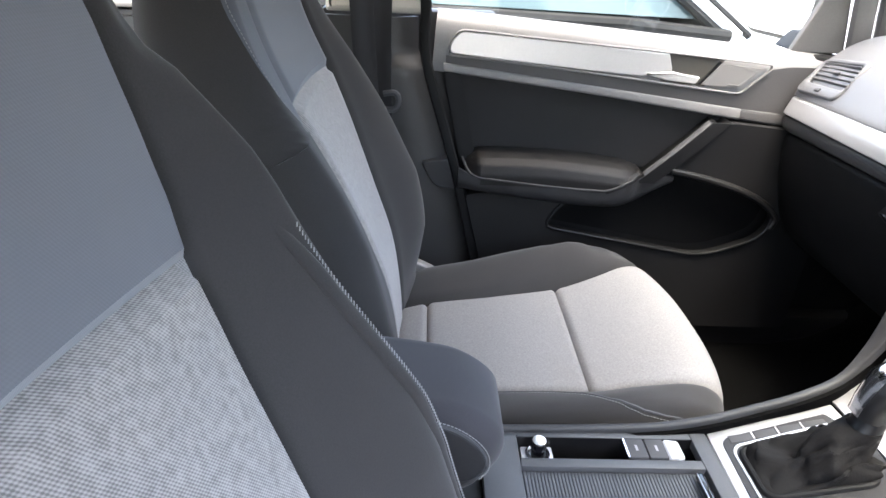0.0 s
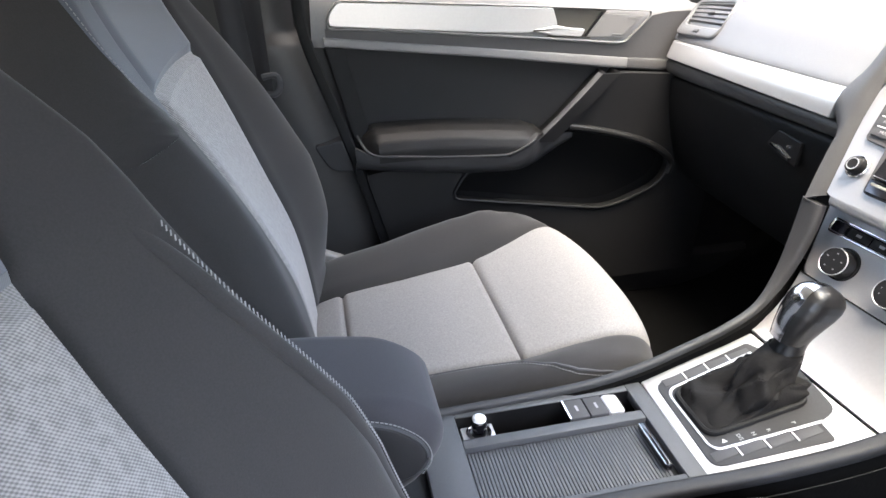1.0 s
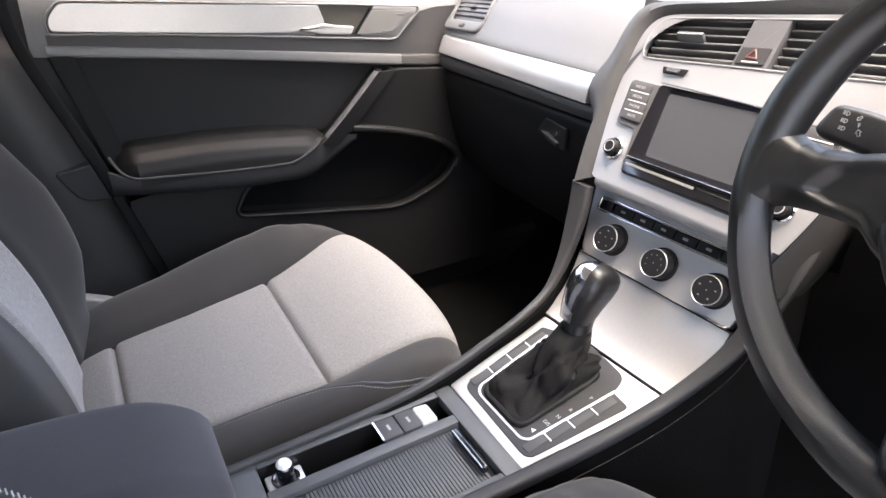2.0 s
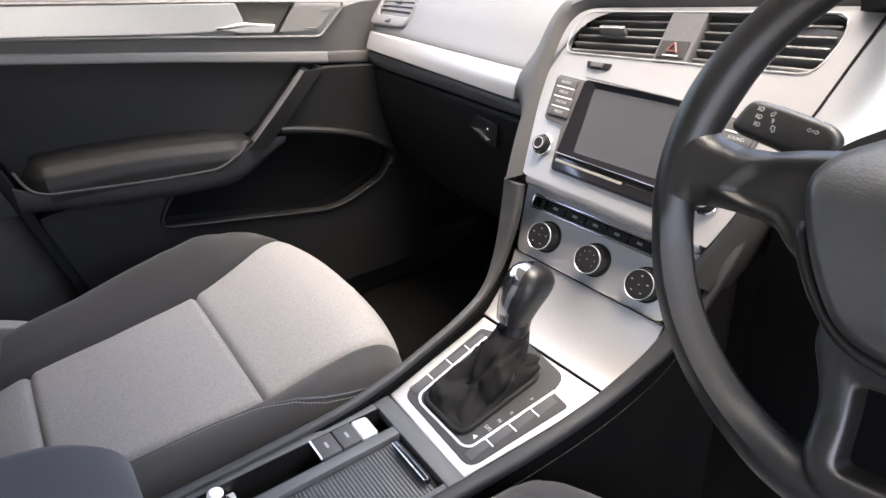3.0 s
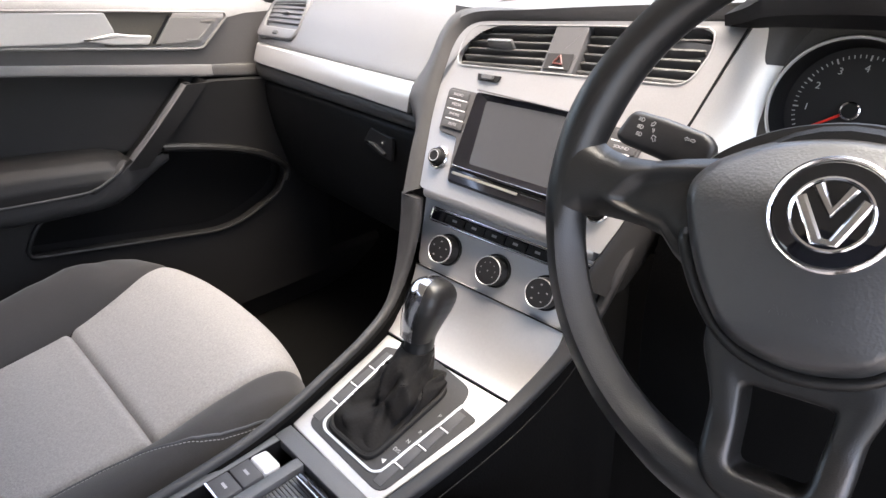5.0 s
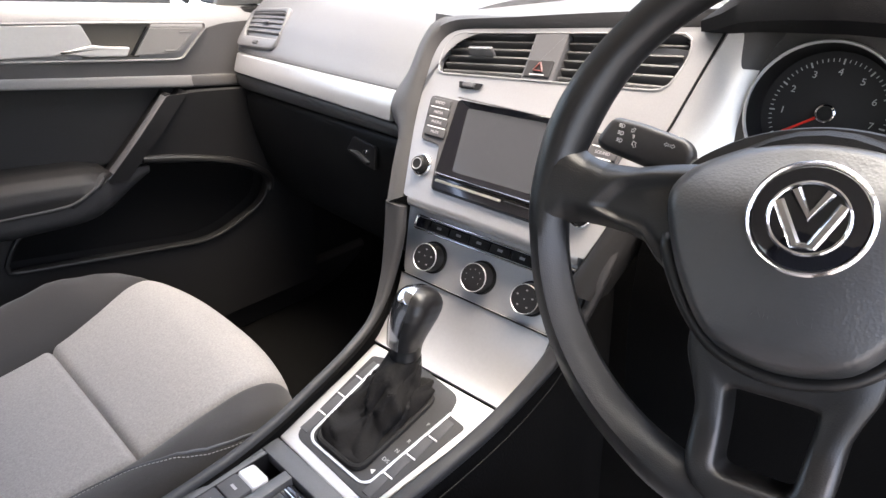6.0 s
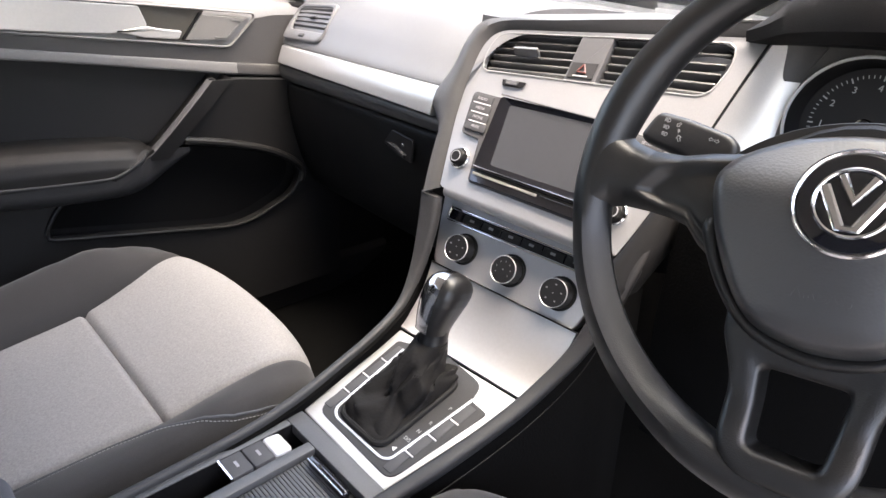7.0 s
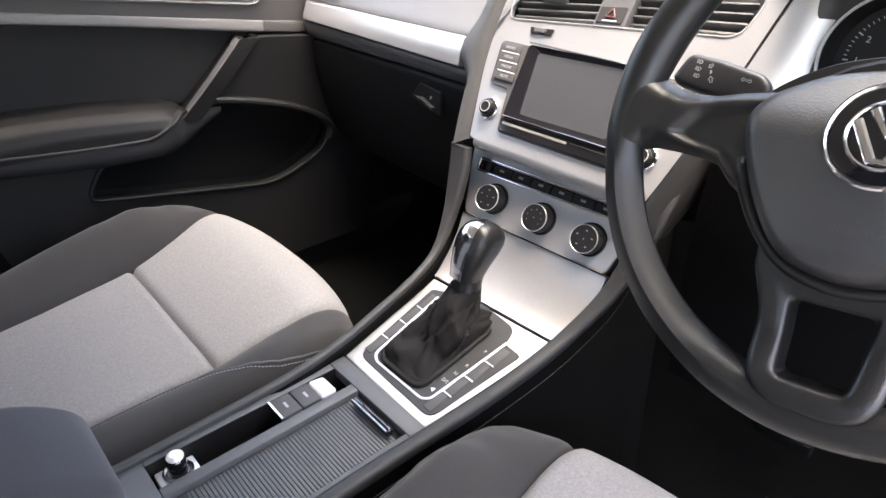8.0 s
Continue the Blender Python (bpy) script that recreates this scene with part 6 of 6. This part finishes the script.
def rim(u, v):
    """The grip: round above, creased along its lower flanks where the inner side is cut flat."""
    a, b = 2 * math.pi * u, 2 * math.pi * v
    deg = math.degrees(a) % 360
    thumb = 0.0022 * math.exp(-((deg - 160 + 180) % 360 - 180) ** 2 / 200) + 0.0022 * math.exp(-((deg - 20 + 180) % 360 - 180) ** 2 / 200)
    low = math.exp(-(((deg + 90 + 180) % 360 - 180) / 45) ** 2)
    crest = sum(ease((deg - c + 36) / 16) * ease((c + 36 - deg) / 16) for c in (218, 322))
    r = 0.1662 + 0.008 * low + (0.0150 + thumb + 0.0012 * low) * math.cos(b)
    high = math.sin(b) if b > math.pi else math.sin(b) + crest * (0.92 * (1 - abs(math.cos(b)) ** 1.25) - math.sin(b))
    return W @ Vector((r * math.cos(a), r * math.sin(a), 0.003 + (0.0165 + thumb + 0.002 * low) * high))


part("rim", sheet(B(), rim, steps(0, 1, 120), steps(0, 1, 28), 0.002), WHEEL, wheel)


def arm_spoke(sg):
    """A side spoke: broad at the hub, with a sharp-walled hollow, flaring into the rim."""
    def fn(u, v):
        x = 0.060 + 0.104 * u
        up = lerp_table(x, [(0.060, 0.030), (0.088, 0.0270), (0.106, 0.0237), (0.127, 0.0245), (0.140, 0.0285), (0.150, 0.0345), (0.158, 0.041), (0.164, 0.049)])
        lo = lerp_table(x, [(0.060, -0.050), (0.075, -0.042), (0.083, -0.036), (0.093, -0.0250), (0.105, -0.0215), (0.122, -0.0195), (0.140, -0.0185), (0.150, -0.0210), (0.158, -0.030), (0.164, -0.042)])
        y = lo + (up - lo) * v
        q = 2 * v - 1
        crown = 1 - abs(q) ** 4
        end = 0.1330 - 0.9 * max(0, y + 0.004) - 1.7 * max(0, -0.007 - y)
        wall = ease((end - x) / 0.0155)
        dish = wall * ease((up - 0.005 - y) / 0.012) * ease((y - lo - 0.0030) / 0.0085)
        edge = -0.0042 * ease((x - 0.136) / 0.025)
        return W @ Vector((sg * x, y, -0.001 + 0.016 * crown - 0.0072 * dish - edge))
    return fn


for sg in (-1, 1):
    fn = arm_spoke(sg)
    part("spoke", sheet(B(), fn if sg > 0 else (lambda u, v: fn(u, 1 - v)), steps(0, 1, 84), dense(56), 0.010), WHEEL, wheel, "sculpted side spoke", 60)
leg = [(0.052, -0.060), (0.0520, -0.086), (0.0465, -0.099), (0.0408, -0.116), (0.0385, -0.150), (0.0335, -0.163), (0.020, -0.1715)]
low_out = rounded([(-x, y) for x, y in leg] + [(x, y) for x, y in leg[::-1]], [0.004, 0.01, 0.02, 0.02, 0.012, 0.012, 0.008] + [0.008, 0.012, 0.012, 0.02, 0.02, 0.01, 0.004], 5)[::-1]
low_in = rounded([(-0.0245, -0.103), (0.0245, -0.103), (0.0192, -0.152), (-0.0202, -0.152)], [0.006, 0.006, 0.006, 0.006], 5)
bm = soft_plate(B(), low_out, low_in, 0.030, Matrix(), 0.005)
for vert in bm.verts:        # the foot climbs on to the rim
    vert.co = W @ (vert.co + Vector((0, 0, -0.020 + 0.0125 * ease((-0.118 - vert.co.y) / 0.040))))
part("lower_spoke", bm, WHEEL, wheel, "lower spoke with an open middle", 60)
part("hub_back", lathe(B(), [(0, -0.03), (0.062, -0.028), (0.078, -0.01), (0.070, 0.006), (0, 0.006)], W @ pose(0, -0.02, 0), 32), PLASTIC, wheel)
pad_out = [(p.x, p.y) for p in smooth_line([(-0.073, 0.020, 0), (-0.060, 0.032, 0), (-0.034, 0.044, 0), (0, 0.049, 0), (0.034, 0.044, 0), (0.060, 0.032, 0), (0.073, 0.020, 0), (0.077, 0.004, 0), (0.0685, -0.027, 0), (0.0535, -0.057, 0), (0.036, -0.078, 0), (0.012, -0.0870, 0), (-0.012, -0.0870, 0), (-0.036, -0.078, 0), (-0.0535, -0.057, 0), (-0.0685, -0.027, 0), (-0.077, 0.004, 0)], 4, True)]


def pad_dome(u, v):
    """The cover: nearly flat round the badge, falling away to its upper and lower edges, with a soft rim."""
    k = v * len(pad_out)
    a, b = Vector(pad_out[int(k) % len(pad_out)]), Vector(pad_out[(int(k) + 1) % len(pad_out)])
    c = Vector((0, -0.020))
    s = min(1, u)
    p = c + (a.lerp(b, k - int(k)) - c) * s
    z = 0.034 - 0.0055 * s ** 2 - 0.021 * ease((p.y + 0.004) / 0.058) - 0.010 * ease((-0.066 - p.y) / 0.03)
    z -= 0.012 * max(0, (s - 0.86) / 0.14) ** 2.4 + 0.022 * max(0, u - 1)
    return W @ Vector((p.x, p.y, z))


frame_out = [(p.x * lerp_table(p.y, [(-0.09, 1.10), (-0.06, 1.20), (-0.03, 1.20), (0.0, 1.08)]), -0.020 + (p.y + 0.020) * 1.14) for p in (Vector(q) for q in pad_out)]


def cover_frame(u, v):
    """A soft ridge that runs round the cover, sunk below its rim."""
    k = v * len(pad_out)
    i, f = int(k) % len(pad_out), k - int(k)
    j = (i + 1) % len(pad_out)
    a = Vector(pad_out[i]).lerp(Vector(pad_out[j]), f)
    b = Vector(frame_out[i]).lerp(Vector(frame_out[j]), f)
    p = a * 0.97 + (b - a * 0.97) * u
    low = ease((-0.005 - p.y) / 0.02)
    return W @ Vector((p.x, p.y, 0.002 + low * 0.012 * math.sin(math.pi * min(1, 0.15 + u * 0.75)) - 0.010 * max(0, u - 0.8) / 0.2 - (1 - low) * 0.006))


part("cover_frame", sheet(B(), cover_frame, steps(0, 1, 12), steps(1, 0, 2 * len(pad_out)), 0.006), WHEEL, wheel, "soft ridge round the cover", 60)
cover = part("airbag_cover", sheet(B(), pad_dome, [0.01] + steps(0.1, 0.84, 14) + steps(0.86, 1.0, 9) + [1.5, 2.0], steps(1, 0, 4 * len(pad_out)), 0.002), WHEEL_PAD, wheel, "grained airbag cover")
words("cover_letters", "AIRBAG", 0.0090, W @ pose(0, -0.0535, 0.0322), WHEEL_PAD, cover, 0.0006, "embossed letters")
BD = W @ pose(0.004, 0.0005, 0.034) @ Matrix.Scale(0.965, 4)
badge = part("badge", lathe(B(), [(0, 0.0018), (0.026, 0.0014), (0.0285, 0.0010), (0.029, -0.002)], BD, 40), GLOSS, wheel, "round black badge")
part("badge_ring", lathe(B(), [(0.0292, -0.002), (0.0318, -0.001), (0.0320, 0.0014), (0.0308, 0.0026), (0.0296, 0.0014)], BD, 48), CHROME, badge, "chrome badge ring")
part("badge_ring", lathe(B(), [(0.0184, 0.0012), (0.0187, 0.0032), (0.0198, 0.0038), (0.0208, 0.0032), (0.0211, 0.0010)], BD, 48), CHROME, badge)
for pts in ([(-0.0085, 0.0155), (0, 0.001), (0.0085, 0.0155)], [(-0.0160, 0.0085), (-0.0040, -0.0150), (0.0040, -0.0150), (0.0160, 0.0085)]):
    bm = B()
    tube(bm, [BD @ Vector((x, y, 0.0026)) for x, y in pts], 0.0029, 0.0014, 6, up=(-1, 0, 0.4))
    part("badge_bar", bm, CHROME, badge, "plain chrome bar")

# column shroud and the indicator stalk
col = thing("steering_column", "dark plastic steering column shroud", "steering column")
part("shroud", pillow(B(), resample(rounded([(-0.055, -0.075), (0.055, -0.075), (0.060, 0.03), (0.045, 0.050), (-0.045, 0.050), (-0.060, 0.03)], 0.02), 40), Wp @ pose(0, -0.024, -0.165), 0.12, 0.015), PLASTIC, col)
stalk = thing("indicator_stalk", "black indicator stalk with white light symbols", "control stalk")
SK = Wp @ pose(-0.097, 0.0, -0.060) @ pose(0, 0, 0, 0, 0, -3) @ pose(-0.012, 0.005, 0) @ Matrix.Scale(0.79, 4)
part("lever", pillow(B(), resample(rounded([(-0.082, 0.012), (-0.074, 0.041), (-0.040, 0.042), (0.006, 0.039), (0.017, 0.030), (0.016, 0.006), (0.002, 0.001), (-0.034, 0.0035), (-0.074, 0.006)], [0.012, 0.010, 0, 0.006, 0.006, 0.006, 0.006, 0, 0.010], 5), 50), SK, 0.011, 0.007, 4), STALK, stalk)
bm = B()
tube(bm, [SK @ Vector((0.010, 0.018, -0.003)), SK @ Vector((0.040, 0.014, -0.008)), SK @ Vector((0.075, 0.010, -0.016))], 0.009, 0.007, 10)
part("stem", bm, PLASTIC, stalk)


def symbol(lines, x, y, k=1.0):
    """One printed sign of thin strokes; lines: strokes about (x, y), in millimetres."""
    bm = B()
    for ln in lines:
        tube(bm, [SK @ Vector((x + a * 0.001 * k, y + b * 0.001 * k, 0.0113)) for a, b in ln], 0.00034, 0.0002, 5, up=(-1, 0, 0.4))
    part("symbol", bm, MARK_MID, stalk)


LAMP = [[(0.2, -2), (0.2, 2), (1.6, 1.7), (2.7, 0.8), (2.7, -0.8), (1.6, -1.7), (0.2, -2)], [(-0.8, 1.3), (-3.2, 1.3)], [(-0.8, 0), (-3.2, 0)], [(-0.8, -1.3), (-3.2, -1.3)]]
ARROW = [[(-3, 0), (-0.4, 2.2), (-0.4, 1), (2.4, 1), (2.4, -1), (-0.4, -1), (-0.4, -2.2), (-3, 0)]]
for k, y in enumerate((0.0335, 0.0265, 0.0195)):
    symbol(LAMP, -0.0590 + 0.0015 * k, y)
symbol([[(a * 0.5 - b * 0.8, a * 0.8 + b * 0.5) for a, b in ln] for ln in ARROW], -0.046, 0.0325)
symbol([[(a * 0.5 - b * 0.8, -a * 0.8 - b * 0.5) for a, b in ln] for ln in ARROW], -0.040, 0.0195, 1.25)
symbol([[(-1, 2), (1, -2)], [(0.4, 2), (1.6, -0.6)]], -0.0440, 0.0265)
symbol(ARROW, -0.0095, 0.0285, 0.85)
symbol([[(-a, b) for a, b in ln] for ln in ARROW], -0.0040, 0.0285, 0.85)

# pedal under the dashboard
pedal = thing("brake_pedal", "black rubber brake pedal in the dark footwell", "pedal")
part("pad", box(B(), (0.02, 0.085, 0.06), pose(0.50, -0.30, 0.40, 0, -35, 0), 0.006), RUBBER, pedal)
bm = B()
tube(bm, smooth_line([(0.51, -0.30, 0.40), (0.58, -0.30, 0.52), (0.62, -0.30, 0.70)], 5), 0.012)
part("arm", bm, BLACK, pedal)

# ---------- parked car beside ----------
car = thing("parked_car", "white parked car with dark window trim beside the door", "car")
CP = axes((0, 3.42, 0), (1, 0, 0), (0, 0, 1), (0, -1, 0))     # its near side stands 2.6 m away
part("body", pillow(B(), rounded([(-2.1, 0.25), (-2.15, 0.62), (-1.6, 0.80), (1.25, 0.735), (2.0, 0.66), (2.15, 0.48), (2.1, 0.25)], [0.1, 0.2, 0.2, 0.2, 0.2, 0.1, 0.1], 6), CP, 0.84, 0.10, 5), PAINT, car, "white body")
part("cabin", pillow(B(), rounded([(-1.55, 0.80), (-1.0, 1.30), (0.25, 1.36), (1.12, 0.76)], [0.02, 0.2, 0.25, 0.02], 8), CP, 0.74, 0.06, 5), GLASS_FAR, car, "dark car windows")
part("roof", pillow(B(), rounded([(-1.02, 1.28), (-0.8, 1.38), (0.15, 1.41), (0.35, 1.33), (0.15, 1.37), (-0.8, 1.34)], 0.02), CP, 0.72, 0.01), PAINT, car)
for name, mat, off, w in (("windscreen_pillar", PAINT, 0.0, 0.030), ("window_seal", RUBBER, -0.075, 0.024), ("window_seal", RUBBER, 0.060, 0.018)):
    bm = B()
    tube(bm, [CP @ Vector((1.13 + off, 0.755, 0.78)), CP @ Vector((0.72 + off, 1.04, 0.76)), CP @ Vector((0.28 + off, 1.35, 0.70))], w, w, 8)
    part(name, bm, mat, car)
bm = B()
tube(bm, [CP @ Vector((-1.5, 0.835, 0.80)), CP @ Vector((0.55, 0.795, 0.81)), CP @ Vector((1.08, 0.757, 0.80))], 0.030, 0.030, 8)
part("window_seal", bm, RUBBER, car)
for x in (-1.35, 1.35):
    w = part("wheel", lathe(B(), [(0.20, -0.10), (0.29, -0.10), (0.31, -0.05), (0.31, 0.05), (0.29, 0.10), (0.20, 0.10)], CP @ pose(x, 0.31, 0.78), 28), RUBBER, car, "black tyre")
    part("rim", lathe(B(), [(0, 0.07), (0.06, 0.08), (0.19, 0.06), (0.205, 0.09)], CP @ pose(x, 0.31, 0.78), 24), SATIN, w)
